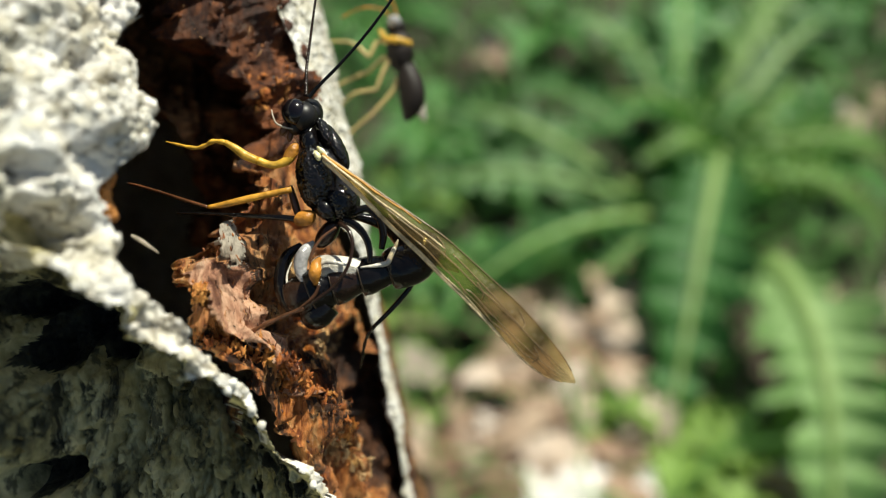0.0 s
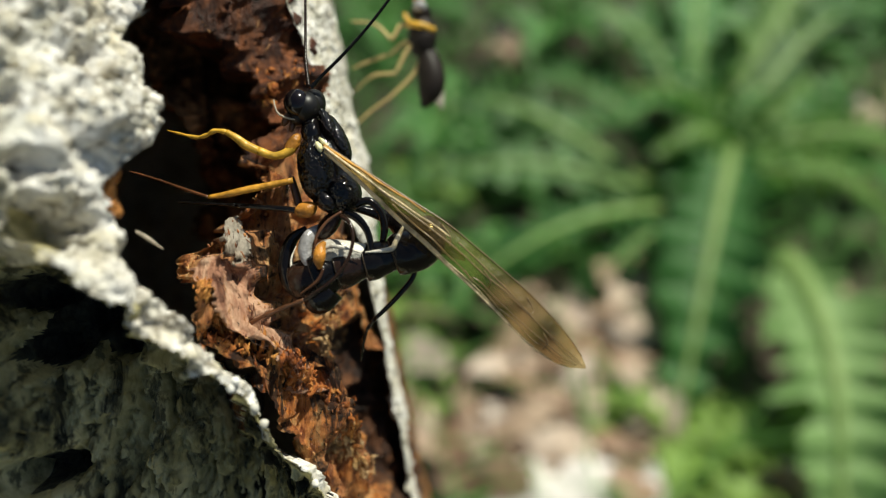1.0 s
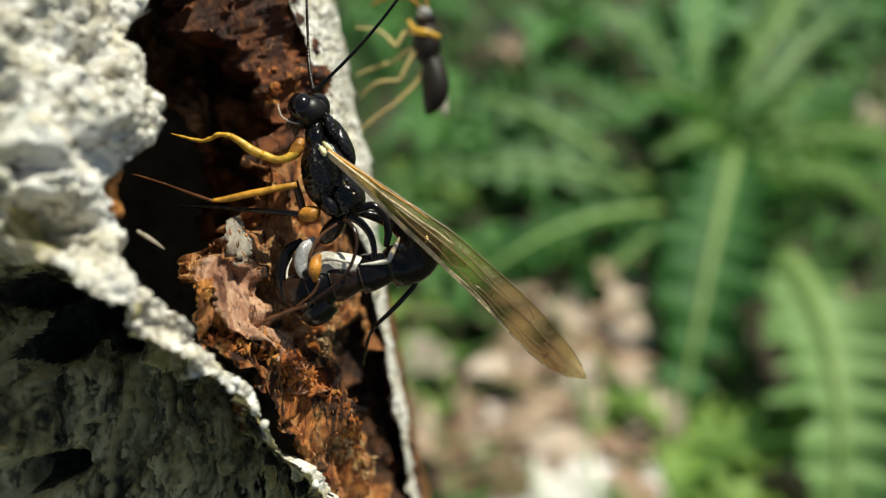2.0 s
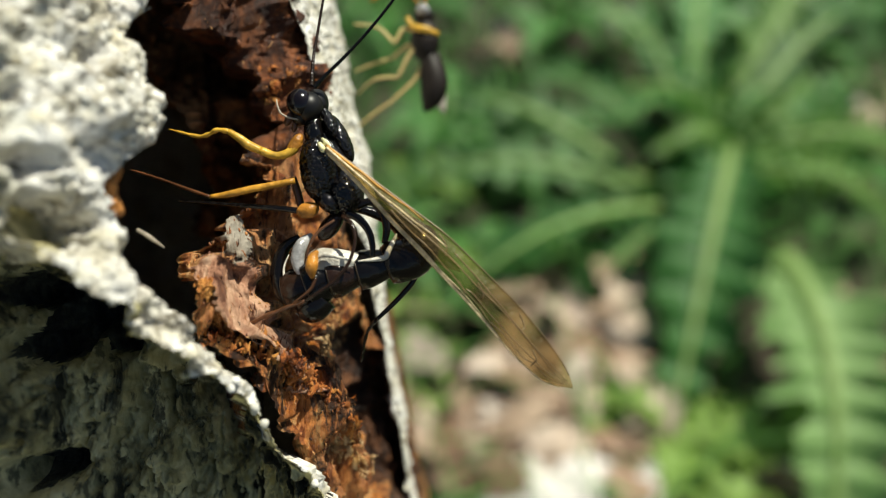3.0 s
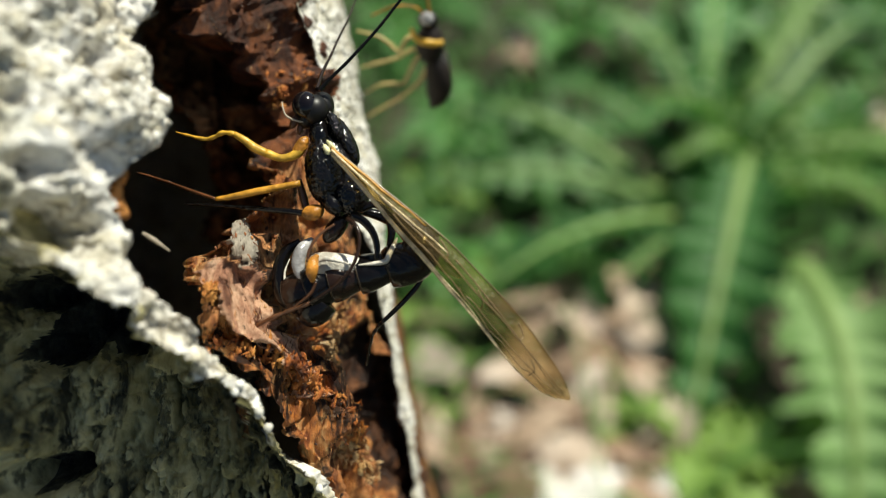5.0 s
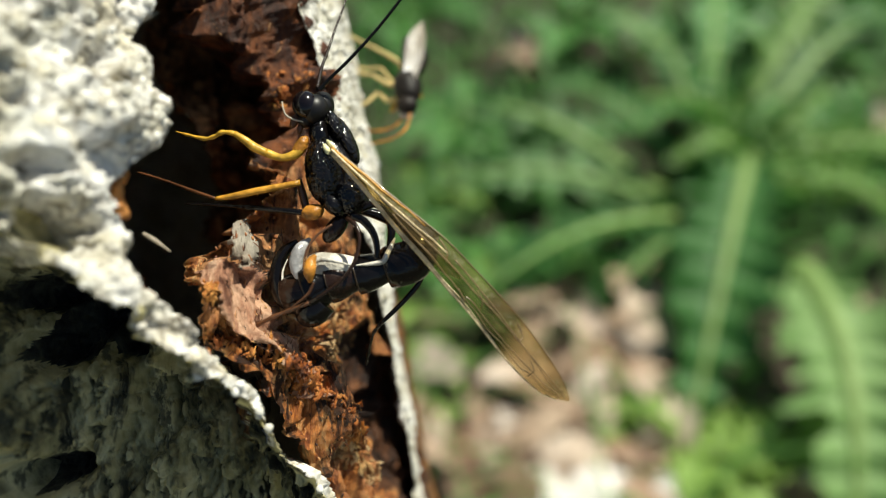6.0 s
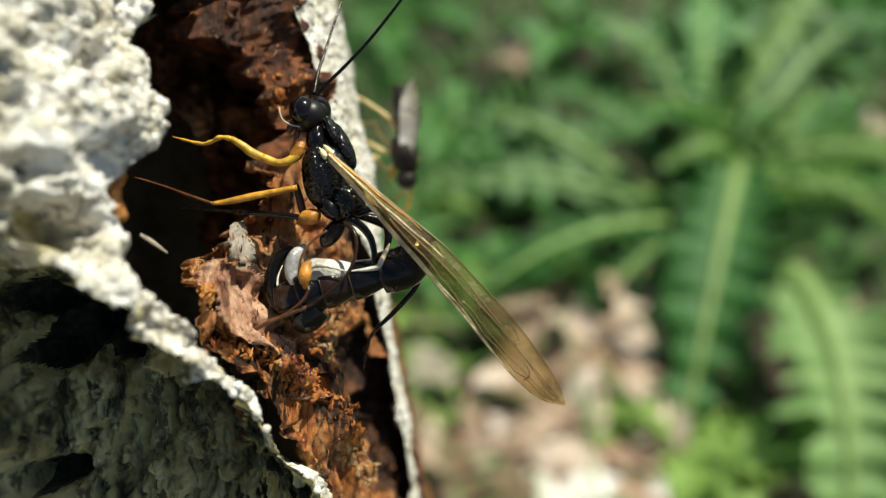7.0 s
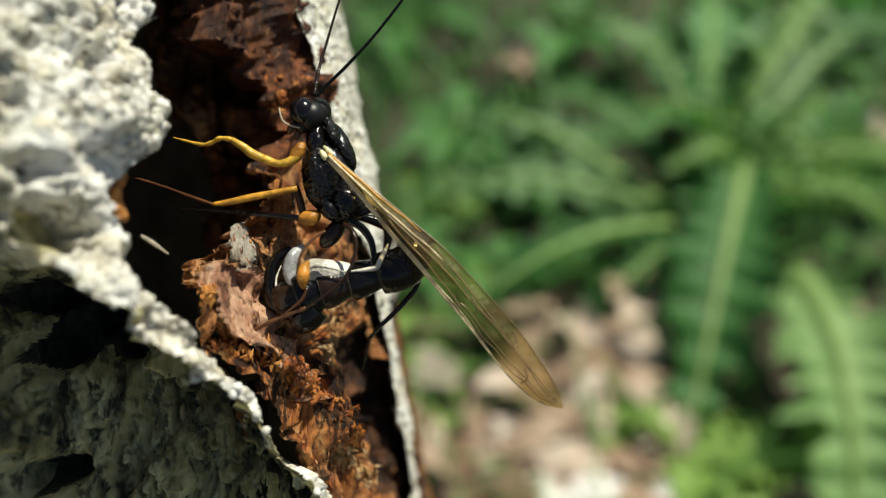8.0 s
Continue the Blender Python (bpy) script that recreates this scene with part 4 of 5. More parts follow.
def build_far_wasp():
    wasp = empty("wasp", STAGE @ pose(*(FAR_ORIGIN * MM)))
    tagged(wasp, "small dark brown wasp with tan legs clinging to the trunk's edge", "wasp")
    mesh_object("head", *blob(far_rel([(-1.26, 13.35, -11.00)])[0], (0.1, 1, 0), 0.55, 0.62, 0.55, 14, 14), MATTE_BROWN, wasp)
    mesh_object("face", *blob(far_rel([(-1.31, 13.60, -10.60)])[0], (0.3, 1, 0), 0.38, 0.42, 0.4, 12, 12), WHITE, wasp, label="white face")
    mesh_object("thorax", *blob(far_rel([(-1.19, 11.90, -11.00)])[0], (0.05, 1, 0), 1.25, 0.84, 0.85, 30, 26, bump=0.04), MATTE_BROWN, wasp)
    limb("gaster", far_rel([(-1.06, 11.13, -11.00), (-0.80, 10.31, -11.00), (-0.66, 9.31, -11.00), (-0.86, 8.45, -11.00), (-1.19, 7.79, -11.00)]), [0.42, 0.72, 0.80, 0.62, 0.15], MATTE_BROWN, wasp, n=24, sides=14)
    for shift in (0, 16):
        v, f, _ = wing_blade(far_rel([(a + 0.01 * shift, b, c) for a, b, c in ((-1.01, 12.46, -11.60), (-0.34, 10.87, -12.00), (-0.07, 9.22, -12.20), (-0.14, 7.86, -12.20))]),
                             far_rel([(a + 0.01 * shift, b, c) for a, b, c in ((-1.41, 12.12, -11.60), (-1.22, 10.53, -12.00), (-0.88, 8.88, -12.20), (-0.07, 7.72, -12.20))]), 20, 5, 0.15)
        mesh_object("wing", v, f, SHEEN_MEMBRANE, wasp, label="folded wing with a silvery sheen painted in its colour")
    for pts in (((-1.52, 12.24, -10.80), (-2.36, 12.51, -10.60), (-2.95, 11.63, -10.50), (-3.93, 12.55, -10.50), (-5.34, 12.83, -10.80)),
                ((-1.45, 11.65, -10.80), (-2.04, 11.07, -10.60), (-2.75, 9.67, -10.50), (-4.07, 9.56, -10.60), (-5.17, 8.78, -11.00)),
                ((-1.33, 11.30, -11.00), (-2.12, 11.63, -11.00), (-3.13, 10.95, -11.20), (-4.40, 10.57, -11.30), (-5.36, 10.22, -11.50)),
                ((-1.19, 10.90, -11.00), (-1.79, 9.64, -11.00), (-3.11, 8.38, -11.00), (-4.26, 7.62, -11.20), (-5.23, 6.87, -11.50))):
        p = far_rel(pts)
        leg = limb("leg", p[:3], [0.12, 0.13, 0.10], TAN_LEG, wasp, "tan leg", n=16)
        limb("tibia", p[2:], [0.10, 0.09, 0.05], TAN_LEG, leg, n=16)
    limb("leg", far_rel([(-0.46, 12.18, -10.60), (-1.17, 12.34, -10.20), (-1.89, 12.56, -10.30), (-2.22, 13.11, -10.40)]), [0.18, 0.22, 0.18, 0.12], YELLOW, wasp, "bright yellow raised front leg", n=24)
    for pts in (((-1.38, 13.73, -10.70), (-1.97, 14.32, -10.50), (-3.07, 14.45, -10.30), (-4.36, 13.96, -10.20)), ((-1.12, 13.85, -10.90), (-1.39, 14.88, -10.80), (-2.24, 15.50, -10.70), (-3.42, 15.60, -10.60))):
        limb("antenna", far_rel(pts), [0.08, 0.07, 0.06, 0.04], ORANGE, wasp, "orange antenna", n=40)
    return wasp


FAR_WASP = build_far_wasp()


# ---- the ground and its plants ----
def build_ground():
    near = np.linspace(-0.6, 0.6, 121)
    far = np.geomspace(0.65, 900, 26)
    axis = np.concatenate([-far[::-1], near, far])
    x, y = np.meshgrid(axis, axis + 0.2)
    p = np.stack([x.ravel(), y.ravel(), np.zeros(x.size)], -1)
    p[:, 2] = 0.006 * fractal(p, 0.09, 3, 0.5, 201) - 0.004
    i = np.arange(x.size).reshape(x.shape)
    f = np.stack([i[:-1, :-1], i[:-1, 1:], i[1:, 1:], i[1:, :-1]], -1).reshape(-1, 4)
    return tagged(mesh_object("ground", p, f, SOIL), "dark soil with moss and leaf crumbs", "ground", kind="structure")


build_ground()
rng = random.Random(5)


def leaf_mesh(length, width, lift, droop, lobes, bend=0.0, depth=0.5, n=84, m=7, cup=0.25):
    """A toothed leaf along +x with an arched midrib. Returns verts, quads and the midrib's points."""
    t = np.linspace(0, 1, n)
    x = length * t
    z = lift * np.sin(np.pi * np.minimum(t * 0.9, 1)) - droop * t ** 2
    yb = bend * length * t ** 2
    env = np.sin(np.pi * np.clip(t, 0.02, 0.995) ** 0.75) ** 0.7
    def side(shift):
        phase = rng.uniform(0, 6.28)
        saw = (t * lobes + shift + 0.35 * np.sin(t * 9 + phase)) % 1
        tooth = 1 - depth * (0.85 + 0.3 * np.sin(t * 13 + 2 * phase)) * np.where(saw < 0.7, (saw / 0.7) ** 0.8, (1 - saw) / 0.3)
        tooth = tooth * (1 + 0.18 * np.sin(t * 31 + phase))
        return 0.5 * width * (0.08 + 0.92 * env * np.clip(tooth, 0.05, 1.2))

    wl, wr = side(0.0), side(rng.uniform(0.1, 0.6))
    u = np.linspace(-1, 1, m)
    w = np.where(u[None, :] < 0, wl[:, None], wr[:, None])
    px = x[:, None] + np.abs(u)[None, :] * w * 0.35
    py = yb[:, None] + u[None, :] * w
    pz = z[:, None] + cup * (np.abs(u) ** 1.5)[None, :] * w + 0.08 * width * np.sin(t * lobes * 6.3)[:, None] * np.abs(u)[None, :]
    v = np.stack([px, py, pz], -1).reshape(-1, 3)
    f = [(i * m + j, i * m + j + 1, (i + 1) * m + j + 1, (i + 1) * m + j) for i in range(n - 1) for j in range(m - 1)]
    return v, f, np.stack([x, yb, z + 0.0006], -1)


def add_leaf(plant, matrix, length, width, lift, droop, lobes, bend, mat, depth=0.5, rib=0.0016):
    v, f, mid = leaf_mesh(length, width, lift, droop, lobes, bend, depth)
    leaf = mesh_object("leaf", v, f, mat, plant)
    leaf.matrix_local = matrix
    w, g = tube(mid[::9] * 1000, np.linspace(rib, rib * 0.25, 10) * 1000, 24, 6)
    mesh_object("midrib", w, g, RIB, leaf, label="pale midrib")
    return leaf


def build_rosette():
    cx, cy = (0.115, 0.235)
    plant = empty("rosette_plant", pose(cx, cy, 0))
    tagged(plant, "green rosette plant with long lobed leaves on the ground", "plant")
    # foot and tip on the ground, width, height of the arch, bend, surface, rib
    leaves = (((0.110, 0.251), (0.073, 0.368), 0.024, 0.020, 0.08, PALE_LEAF, 0.0026), ((0.110, 0.264), (0.141, 0.417), 0.026, 0.018, -0.05, LEAF, 0.0020),
              ((0.125, 0.259), (0.205, 0.395), 0.024, 0.022, 0.06, OLIVE_LEAF, 0.0018), ((0.130, 0.251), (0.216, 0.356), 0.022, 0.016, -0.08, PALE_LEAF, 0.0018),
              ((0.129, 0.239), (0.214, 0.285), 0.024, 0.014, 0.10, PALE_LEAF, 0.0020), ((0.120, 0.229), (0.196, 0.226), 0.024, 0.018, 0.05, OLIVE_LEAF, 0.0018),
              ((0.115, 0.213), (0.176, 0.196), 0.022, 0.014, -0.08, OLIVE_LEAF, 0.0016), ((0.101, 0.251), (0.101, 0.356), 0.020, 0.016, 0.10, LEAF, 0.0016),
              ((0.078, 0.216), (-0.004, 0.276), 0.026, 0.016, -0.06, PALE_LEAF, 0.0026), ((0.080, 0.206), (-0.024, 0.217), 0.022, 0.018, 0.04, PALE_LEAF, 0.0022),
              ((0.082, 0.195), (0.003, 0.144), 0.026, 0.014, -0.10, LEAF, 0.0018), ((0.088, 0.231), (0.043, 0.300), 0.022, 0.012, 0.08, DEEP_LEAF, 0.0012),
              ((0.085, 0.190), (0.039, 0.154), 0.020, 0.010, 0.10, DEEP_LEAF, 0.0012))
    for k, (a, b, width, arch, bend, mat, rib) in enumerate(leaves):
        d = Vector((b[0] - a[0], b[1] - a[1]))
        m = pose(a[0] - cx, a[1] - cy, 0.010 + 0.002 * (k % 4), rng.uniform(-18, 18), 0, math.degrees(math.atan2(d.y, d.x)))
        add_leaf(plant, m, d.length * 1.04, width * 1.15, arch, 0.012, 9 + k % 4, bend, mat, 0.82, rib)
    # two broad leaves with thick pale midribs
    for a, b, width, mat, rib, bend in (((0.116, 0.222), (0.063, 0.106), 0.042, DEEP_LEAF, 0.0034, 0.06), ((0.117, 0.160), (0.113, 0.062), 0.045, BRIGHT_LEAF, 0.0046, -0.10)):
        d = Vector((b[0] - a[0], b[1] - a[1]))
        add_leaf(plant, pose(a[0] - cx, a[1] - cy, 0.022, 0, 0, math.degrees(math.atan2(d.y, d.x))), d.length, width, 0.012, 0.016, 10, bend, mat, 0.55, rib)
    for k in range(14):
        m = pose(0, 0, 0.006 + 0.002 * (k % 4), rng.uniform(-40, 40), rng.uniform(-40, -10), 360 * k / 14 + rng.uniform(-14, 14))
        add_leaf(plant, m, rng.uniform(0.025, 0.055), 0.014 + 0.006 * rng.random(), 0.012, 0.014, 6 + k % 3, rng.uniform(-0.3, 0.3), OLIVE_LEAF if k % 3 == 0 else LEAF, 0.6, 0.0010)
    return plant


build_rosette()


def build_herb(x, y, size, count, mat, label, name="herb_plant"):
    plant = empty(name, pose(x, y, 0))
    tagged(plant, label, "plant")
    for k in range(count):
        m = pose(0, 0, 0.002, rng.uniform(-15, 15), rng.uniform(-35, -5), 360 * k / count + rng.uniform(-20, 20))
        add_leaf(plant, m, size * rng.uniform(0.8, 1.15), size * 0.42, size * 0.25, size * 0.2, 3, rng.uniform(-0.1, 0.1), mat, 0.25, 0.0008)
    return plant


for x, y, size, count in ((-0.012, 0.146, 0.020, 6), (-0.006, 0.130, 0.015, 5), (-0.011, 0.110, 0.014, 5), (0.072, 0.098, 0.026, 7), (0.054, 0.102, 0.018, 6), (0.078, 0.206, 0.020, 6),
                          (0.090, 0.100, 0.020, 7), (0.076, 0.084, 0.024, 7), (0.096, 0.088, 0.026, 7), (0.106, 0.094, 0.024, 6), (-0.010, 0.214, 0.022, 6), (0.048, 0.188, 0.020, 6), (0.012, 0.165, 0.020, 6)):
    build_herb(x, y, size, count, LIGHT_LEAF, "yellow-green leafy seedling on the ground")
for x, y, size, count in ((-0.026, 0.366, 0.05, 8), (0.062, 0.345, 0.04, 6), (0.220, 0.372, 0.06, 8), (0.171, 0.366, 0.05, 7), (-0.001, 0.257, 0.04, 7), (0.030, 0.240, 0.04, 6),
                          (0.015, 0.170, 0.03, 6), (0.044, 0.175, 0.025, 5), (-0.020, 0.180, 0.03, 6), (0.160, 0.235, 0.04, 6), (0.165, 0.320, 0.05, 6)):
    build_herb(x, y, size, count, LEAF, "green leafy herb on the ground")


def dead_leaf(x, y, size, z=0.003):
    v, f, _ = leaf_mesh(size, size * rng.uniform(0.4, 0.75), size * rng.uniform(0.1, 0.25), size * 0.1, 1.5, rng.uniform(-0.2, 0.2), 0.3, 18, 7, rng.uniform(-0.5, 0.7))
    ob = mesh_object("dead_leaf", v, f, LITTER)
    ob.matrix_world = pose(x, y, z + 0.25 * size, rng.uniform(-50, 50), rng.uniform(-30, 30), rng.uniform(0, 360)) @ pose(-size / 2, 0, 0)
    low = min((ob.matrix_world @ w.co).z for w in ob.data.vertices)
    ob.location.z += z - low
    return tagged(ob, "curled pale brown dead leaf lying on the ground", "leaf", "dead leaves on the ground")


for x, y, n, spread in ((*(0.033, 0.122), 40, 0.034), (*(0.013, 0.099), 30, 0.03), (*(0.039, 0.092), 26, 0.022), (0.062, 0.166, 14, 0.010), (0.030, 0.324, 16, 0.016),
                        (0.186, 0.270, 10, 0.014), (0.151, 0.142, 12, 0.012), (0.094, 0.078, 6, 0.008), (*(0.160, 0.372), 6, 0.02), (*(0.045, 0.144), 14, 0.02)):
    for k in range(n):
        dead_leaf(x + rng.gauss(0, spread * 0.6), y + rng.gauss(0, spread * 0.6), rng.uniform(0.012, 0.026), 0.003 + 0.006 * rng.random())


def build_stone(x, y, size):
    v, f = blob((0, 0, 0), (1, 0.3, 0.1), size * 1000, size * 650, size * 420, 16, 16, bump=0.12, seed=int(size * 1e5))
    ob = mesh_object("stone", v, f, STONE)
    ob.matrix_world = pose(x, y, 0.009 + size * 0.35, 0, 0, rng.uniform(0, 180))
    return tagged(ob, "pale rounded stone half sunk in leaf litter", "stone")


for x, y, size in ((0.037, 0.079, 0.012), (0.058, 0.080, 0.008), (0.020, 0.080, 0.011), (0.029, 0.076, 0.012), (0.048, 0.078, 0.011)):
    build_stone(x, y, size)


def build_grass():
    """Short blades over the ground round the plants."""
    verts, faces = [], []
    for k in range(5200):
        x, y = rng.uniform(-0.35, 0.45), rng.uniform(0.0, 0.75)
        a, h, w = rng.uniform(0, 6.28), rng.uniform(0.015, 0.05), rng.uniform(0.0008, 0.002)
        lean = rng.uniform(0.2, 1.2) * h
        dx, dy = math.cos(a), math.sin(a)
        b = len(verts)
        for t in (0, 0.35, 0.7, 1.0):
            cx, cy, cz = x + dx * lean * t * t, y + dy * lean * t * t, h * t * (1 - 0.25 * t) - 0.002
            ww = w * (1 - t * 0.92)
            verts += [(cx - dy * ww, cy + dx * ww, cz), (cx + dx * ww * 0.4, cy + dy * ww * 0.4, cz + ww * 0.5), (cx + dy * ww, cy - dx * ww, cz)]
        for i in range(3):
            for j in range(2):
                q = b + i * 3 + j
                faces.append((q, q + 1, q + 4, q + 3))
    return tagged(mesh_object("grass", verts, faces, GRASS), "short green grass blades and moss", "grass", kind="stuff")


build_grass()


# ---- crumbs, fibres and lichen grains on the wood ----
def place(theta, s, radius, up=0.0):
    t, h = np.array([theta]), np.array([s])
    p = on_trunk(t, h, radius(t, h) + up)[0]
    p[2] += wood_lift(t, h)[0]
    return p


def scatter_fibres():
    """Loose splinters and fibres all over the rotten wood."""
    shapes = []
    tested = [(rng.uniform(2, 37), rng.uniform(-15, 14)) for k in range(5200)]
    th, hs = np.array([q[0] for q in tested]), np.array([q[1] for q in tested])
    rr = wood_radius(th, hs)
    spot = on_trunk(th, hs, rr + 0.02)
    spot[:, 2] += wood_lift(th, hs)
    ok = (groove_at(th, hs) < 0.2) & (th < edge_angle(LEFT_EDGE, hs) - 1) & (th > edge_angle(RIGHT_EDGE, hs) + 1) & (hollow_at(th, hs) < 0.2)
    for p in spot[ok]:
        a = rng.gauss(1.7, 0.35)
        d = np.array((math.cos(a), math.sin(a), rng.uniform(-0.2, 0.15)))
        if rng.random() < 0.65:
            d = d * rng.uniform(0.08, 0.3)
            bow = np.array((rng.uniform(-1, 1), rng.uniform(-1, 1), rng.uniform(-1, 1))) * 0.06
            r = rng.uniform(0.010, 0.028)
            shapes.append(tube([p - d, p + bow, p + d], [r * 0.4, r, r * 0.3], 5, 5))
        else:
            r = rng.choice((0.02, 0.03, 0.05, 0.07))
            shapes.append(blob(p, d, r * rng.uniform(1, 2.2), r, r * rng.uniform(0.4, 0.8), 5, 6, bump=0.6, seed=rng.randrange(999)))
    ob = mesh_object("wood_fibres", *joined(*shapes), CRUMB)
    ob.matrix_world = STAGE
    return tagged(ob, "loose brown fibres and crumbs of rotten wood", "wood fibres", kind="stuff")


def scatter_lichen():
    """Small rounded lichen grains on the bark."""
    shapes = []
    th = np.array([rng.uniform(-8, 54) for k in range(7000)])
    hs = np.array([rng.uniform(-16, 14) for k in range(7000)])
    p = on_trunk(th, hs, np.full_like(hs, RADIUS))
    gap = np.maximum(th - edge_angle(LEFT_EDGE, hs), edge_angle(RIGHT_EDGE, hs) - th)
    ok = (gap > 0.6) & (below_plate(th, hs, p) == 0) & (fractal(p, 3.0, 2, 0.5, 131) > -0.25)
    spot = on_trunk(th, hs, bark_radius(th, hs) - 0.02)
    for q in spot[ok]:
        size = rng.choice((0.06, 0.08, 0.10, 0.13, 0.18))
        axis = (rng.uniform(-1, 1), rng.uniform(-1, 1), rng.uniform(-0.5, 0.5))
        shapes.append(blob(q, axis, size * rng.uniform(0.8, 1.4), size, size * rng.uniform(0.6, 1), 6, 7, bump=0.25, seed=rng.randrange(99)))
    ob = mesh_object("lichen_grains", *joined(*shapes), LICHEN)
    ob.matrix_world = STAGE
    return tagged(ob, "pale grey-white lichen grains on bark", "lichen", kind="stuff")


def island_material(name, *stops, rough=0.8):
    n = Nodes(name)
    rnd = n.nt.nodes.new("ShaderNodeNewGeometry").outputs["Random Per Island"]
    base = n.ramp(rnd, *stops)
    n.color(n.mix(n.ramp(n.noise(1500, 4), (0.4, grey(0)), (0.7, grey(0.5))), base, stops[0][1])).set(Roughness=rough)
    n.bump(n.noise(3500, 4), 0.5, 0.0002)
    return n.mat


CRUMB = island_material("wood_crumb", (0.0, (0.02, 0.008, 0.005)), (0.35, (0.18, 0.055, 0.02)), (0.75, (0.56, 0.21, 0.06)), (1.0, (0.82, 0.47, 0.20)), rough=0.6)
LICHEN = island_material("lichen_grain", (0.0, (0.30, 0.27, 0.19)), (0.3, (0.62, 0.60, 0.52)), (0.7, (0.80, 0.78, 0.72)), (1.0, (0.86, 0.85, 0.80)), rough=0.9)
scatter_fibres()
scatter_lichen()


def tuft(theta, s, size, count, material, label, name="wood_tuft", up=0.0):
    """A frayed clump of fibres standing on the rotten wood."""
    p = place(theta, s, wood_radius, up)
    shapes = [blob(p, (0.2, 1, 0.1), size * 0.6, size * 0.42, size * 0.42, 40, 36, bump=0.45 if up == 0 else 0.13, seed=count, grain=0.4 if up == 0 else 0.8)]
    for k in range(count):
        o = p + np.array((rng.gauss(0, 0.4), rng.gauss(0, 0.45), rng.uniform(0, 0.7))) * size
        a = rng.gauss(1.3, 0.45)
        d = np.array((math.cos(a), math.sin(a), rng.uniform(-0.2, 0.5))) * size * rng.uniform(0.25, 0.6)
        r = size * rng.uniform(0.04, 0.10)
        shapes.append(blob(o, d, r * rng.uniform(1.2, 2.4), r, r * 0.6, 8, 8, bump=0.6, seed=rng.randrange(999)))
    ob = mesh_object(name, *joined(*shapes), material)
    ob.matrix_world = STAGE
    return tagged(ob, label, "wood tuft")


tuft(17.0, 9.0, 0.5, 24, RUST, "orange crumbled wood clump in the hole")
tuft(30.6, 0.2, 0.6, 34, RUST, "orange-brown crumbled wood clump in the hole")
tuft(18.5, -10.1, 0.7, 34, GOLD, "golden crumbled wood clump in the hole")


def crumb_band(stops, spread, count, sizes, material, label):
    """A heap of crumbs that follows a line over the rotten wood."""
    ts = np.array([rng.random() for k in range(count)]) * (len(stops) - 1)
    th = np.interp(ts, range(len(stops)), [q[0] for q in stops]) + np.degrees(np.array([rng.gauss(0, spread) for k in range(count)]) / RADIUS)
    hs = np.interp(ts, range(len(stops)), [q[1] for q in stops]) + np.array([rng.gauss(0, spread) for k in range(count)])
    spots = on_trunk(th, hs, wood_radius(th, hs) + np.array([rng.uniform(0, 0.3) for k in range(count)]))
    spots[:, 2] += wood_lift(th, hs)
    shapes = []
    for p in spots:
        r, a = rng.choice(sizes), rng.gauss(1.3, 0.7)
        shapes.append(blob(p, (math.cos(a), math.sin(a), rng.uniform(-0.3, 0.5)), r * rng.uniform(1.2, 3.5), r, r * rng.uniform(0.35, 0.7), 8, 8, bump=0.7, seed=rng.randrange(999)))
    ob = mesh_object("wood_crumbs", *joined(*shapes), material)
    ob.matrix_world = STAGE
    return tagged(ob, label, "wood crumbs")


crumb_band([(29.5, -2.2), (26.5, -3.5), (22.6, -5.2), (17.6, -7.6)], 0.45, 420, (0.03, 0.05, 0.07, 0.11), RUST, "rusty orange crumbled wood heaped along the bark")
crumb_band([(21.9, -7.8), (18.4, -9.2), (15.5, -11.1)], 0.4, 90, (0.04, 0.06, 0.09, 0.12), GOLD, "golden crumbled wood low in the hole")
crumb_band([(16.0, -1.2), (14.8, -2.6), (13.6, -4.0)], 0.35, 120, (0.04, 0.06, 0.09, 0.12), GOLD, "golden splintered wood near the bark's edge")
crumb_band([(16.4, 9.8), (15.8, 9.1), (16.4, 8.6)], 0.25, 50, (0.04, 0.06, 0.09), RUST, "orange crumbled wood beside the wasp's head")

def splinter(points, radii, material, label):
    v, f = tube(points, radii, 18, 8, 0.6)
    ob = mesh_object("splinter", v, f, material)
    ob.matrix_world = STAGE
    return tagged(ob, label, "splinter")


splinter([(-11.57, 0.70, 5.00), (-11.30, 0.45, 4.60), (-10.91, 0.02, 4.00)], [0.05, 0.08, 0.03], PALE_FIBRE, "pale grey splinter at the bark's edge")
chip = mesh_object("wood_chip", *joined(*[blob(q, (0.2, 1, 0.1), 0.32, 0.2, 0.25, 10, 10, bump=0.5, seed=k) for k, q in enumerate(
    ((-11.77, 2.76, 6.40), (-11.82, 2.34, 6.60), (-11.82, 1.99, 6.70), (-11.78, 1.67, 6.60), (-11.71, 1.40, 6.40)))]), STRAW)
chip.matrix_world = STAGE
tagged(chip, "orange-brown broken wood chip at the bark's edge", "wood chip")


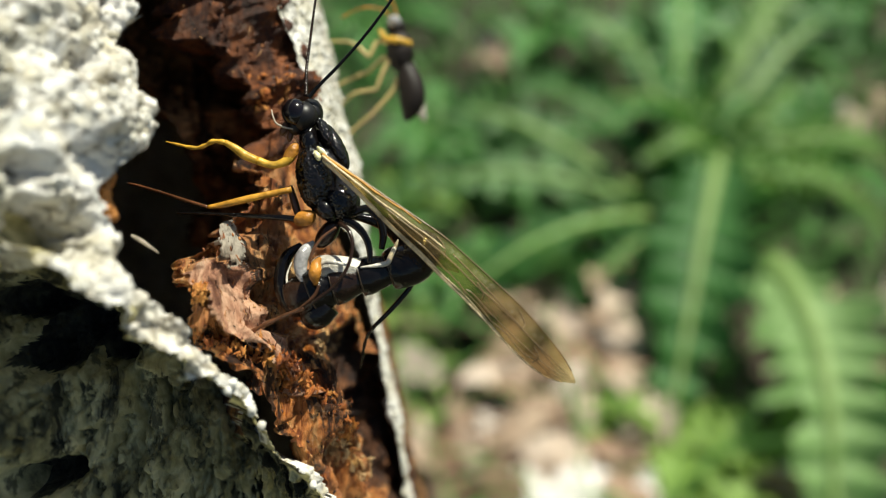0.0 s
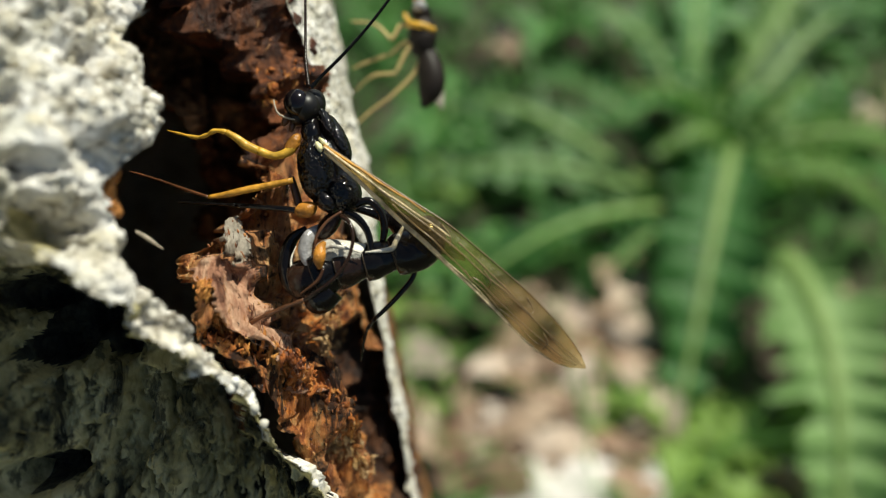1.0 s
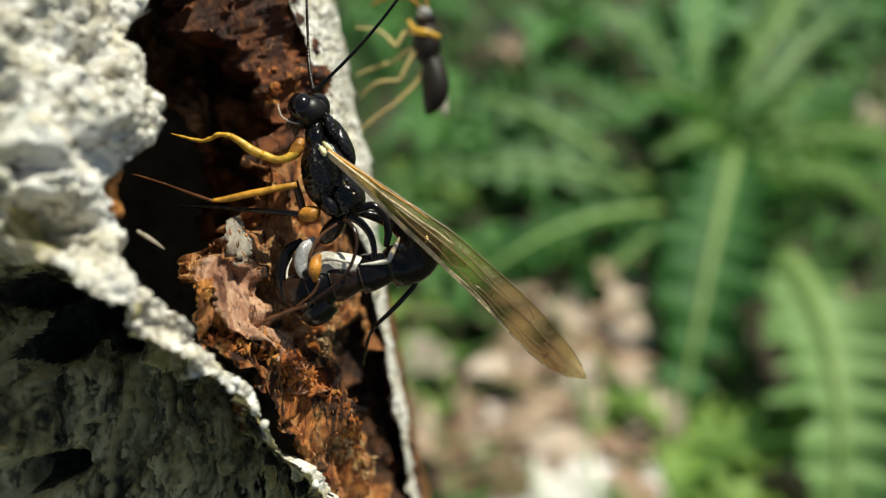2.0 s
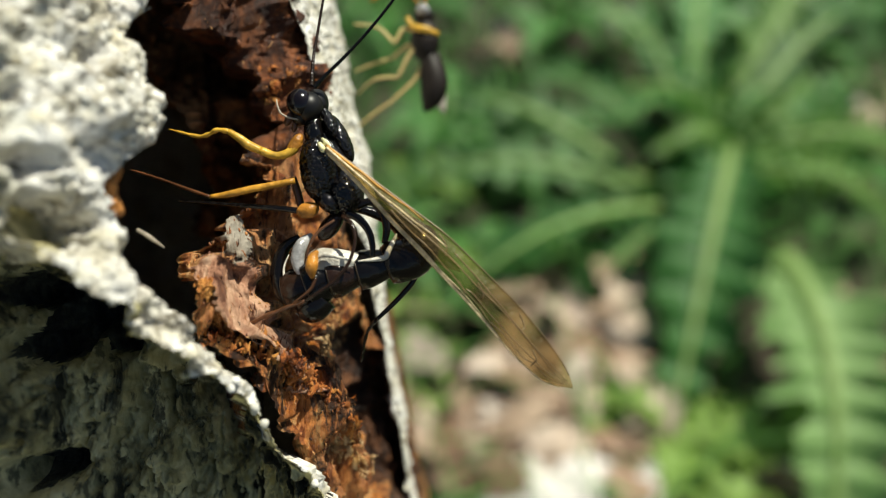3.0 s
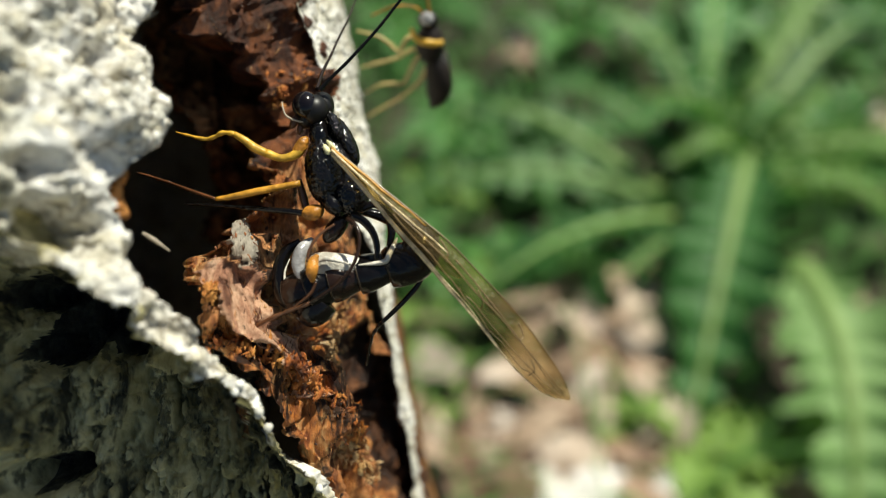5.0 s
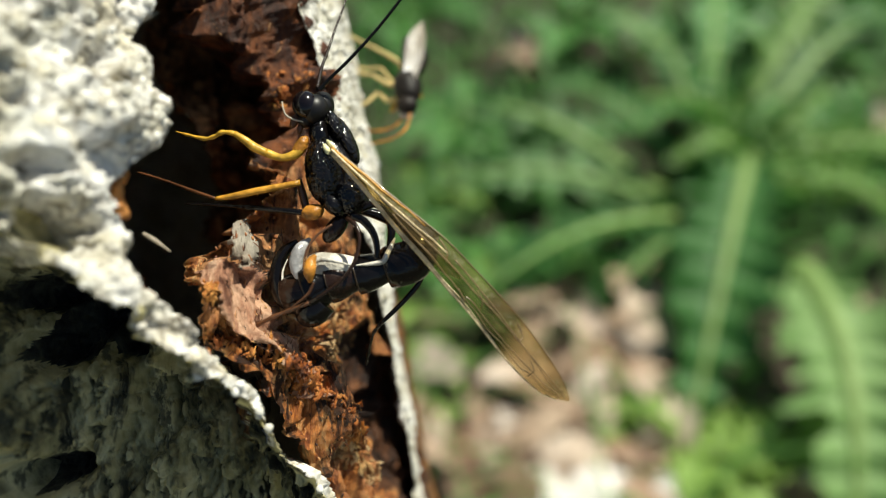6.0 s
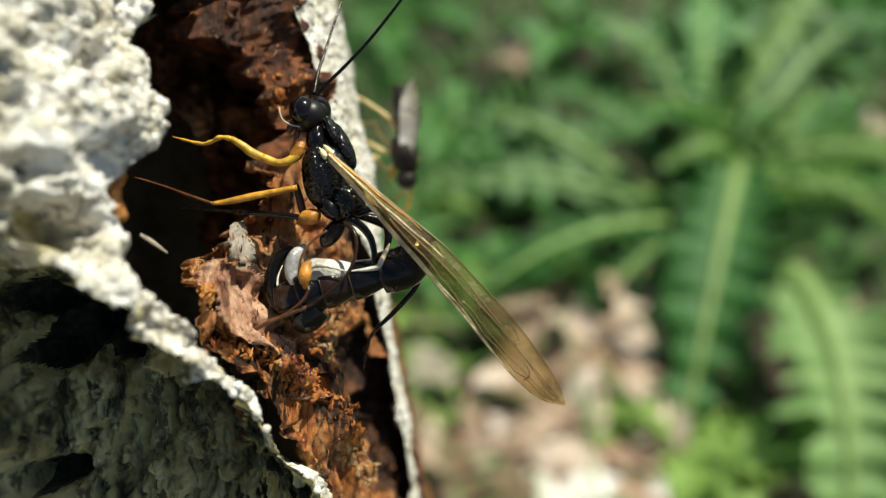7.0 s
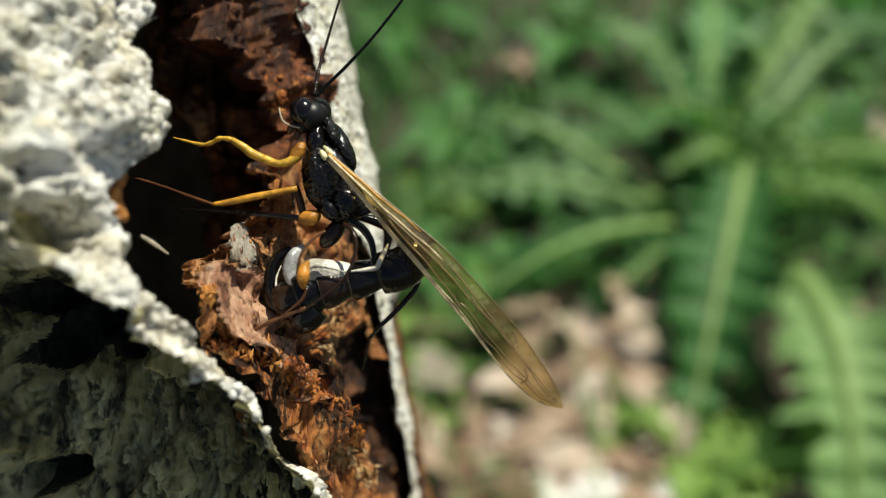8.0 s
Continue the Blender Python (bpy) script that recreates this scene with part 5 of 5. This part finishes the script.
# ---- what moves ----
def motions():
    body = [(0, 0.17, -0.13), (0.5, 0.10, -0.03), (1, -0.02, 0.12), (1.5, 0.09, -0.08), (3, -0.02, 0.07), (3.5, 0, 0), (4, -0.07, 0.20), (4.5, -0.04, 0.13),
            (6, -0.07, 0.17), (6.5, -0.09, 0.16), (7, -0.06, 0.04), (7.5, -0.13, 0.14), (8, -0.10, 0.07)]
    o = ORIGIN
    walk(WASP, [(t, STAGE @ pose((o[0] + x) * MM, (o[1] + y) * MM, o[2] * MM)) for t, x, y in body])
    wing = [(0, 0.7), (0.2, 2.5), (0.4, 2.0), (0.6, 0.3), (0.8, 1.5), (1, 3.3), (1.2, 0.2), (1.4, 0.7), (1.7, 3.0), (2.3, 2.0), (2.8, 2.4), (3, -0.3), (3.2, -0.3), (3.5, 0),
            (4, -0.2), (4.5, -0.9), (4.7, -1.6), (5.8, -2.5), (6.2, -2.2), (6.5, -2.4), (7, -2.6), (7.5, -2.8), (8, -2.9)]
    walk(WING, [(t, pose(*WING_ROOT, 0, 0, a)) for t, a in wing])
    slide = [(0, 0.18, 0), (0.5, 0.16, 0.06), (1, 0.36, 0.31), (1.5, 0.16, 0.02), (3, -0.02, 0.02), (3.5, 0, 0), (4, -0.04, 0.07), (4.5, -0.12, 0.01), (6, -0.29, -0.05),
             (6.5, -0.31, 0), (7, -0.38, -0.10), (7.5, -0.43, -0.07), (8, -0.43, -0.07)]
    g = GASTER_PIVOT
    walk(GASTER, [(t, pose(g[0] + x * MM, g[1] + y * MM, g[2], 0, 0, -1.5 * x)) for t, x, y in slide])
    # the thin feeler sways: degrees in the picture plane, then forward
    sway = [(0, 3, 0), (0.5, 3, 0), (1, 11, 0), (1.5, 16, 0), (3, 2, 0), (3.5, 0, 0), (4, 0, 10), (4.5, -1, 30), (6, 1, 22), (6.5, 1, 5), (7, -1, 15), (7.5, -2, 5), (8, -4, 0)]
    walk(FEELER2, [(t, pose(*FEELER_BASE, -b, 0, a)) for t, a, b in sway])
    q = FAR_ORIGIN
    # it clings head up, turns over and climbs down behind the first wasp
    far = [(0, -0.6, 0.0, 0, 4), (0.5, -0.2, 0.2, 0, 3), (1.0, 0.1, 0.5, 0, 0), (1.5, 0.2, 0.1, 0, 0), (3, 0.1, 0.2, 0, 0), (3.5, 0.0, 0.0, 0, 0), (4, 0, 0, 0, -2),
           (4.5, 0.1, -0.1, 0, 0), (4.7, 0.0, -0.2, 5, 0), (5.0, -0.1, 0.4, 40, 0), (5.3, -0.3, 0.8, 80, 0), (5.6, -1.0, 0.5, 115, 2), (5.8, -1.3, 0.2, 130, 4), (6.2, -1.6, -1.5, 165, 6),
           (6.6, -1.6, -3.0, 180, 8), (7.0, -1.5, -4.1, 180, 8), (7.4, -1.4, -7.0, 182, 4), (7.6, -1.2, -9.0, 182, 2), (8.0, -2.6, -12.5, 182, 0)]
    walk(FAR_WASP, [(t, STAGE @ pose((q[0] + x) * MM, (q[1] + y) * MM, q[2] * MM, b, 0, a)) for t, x, y, b, a in far])


motions()
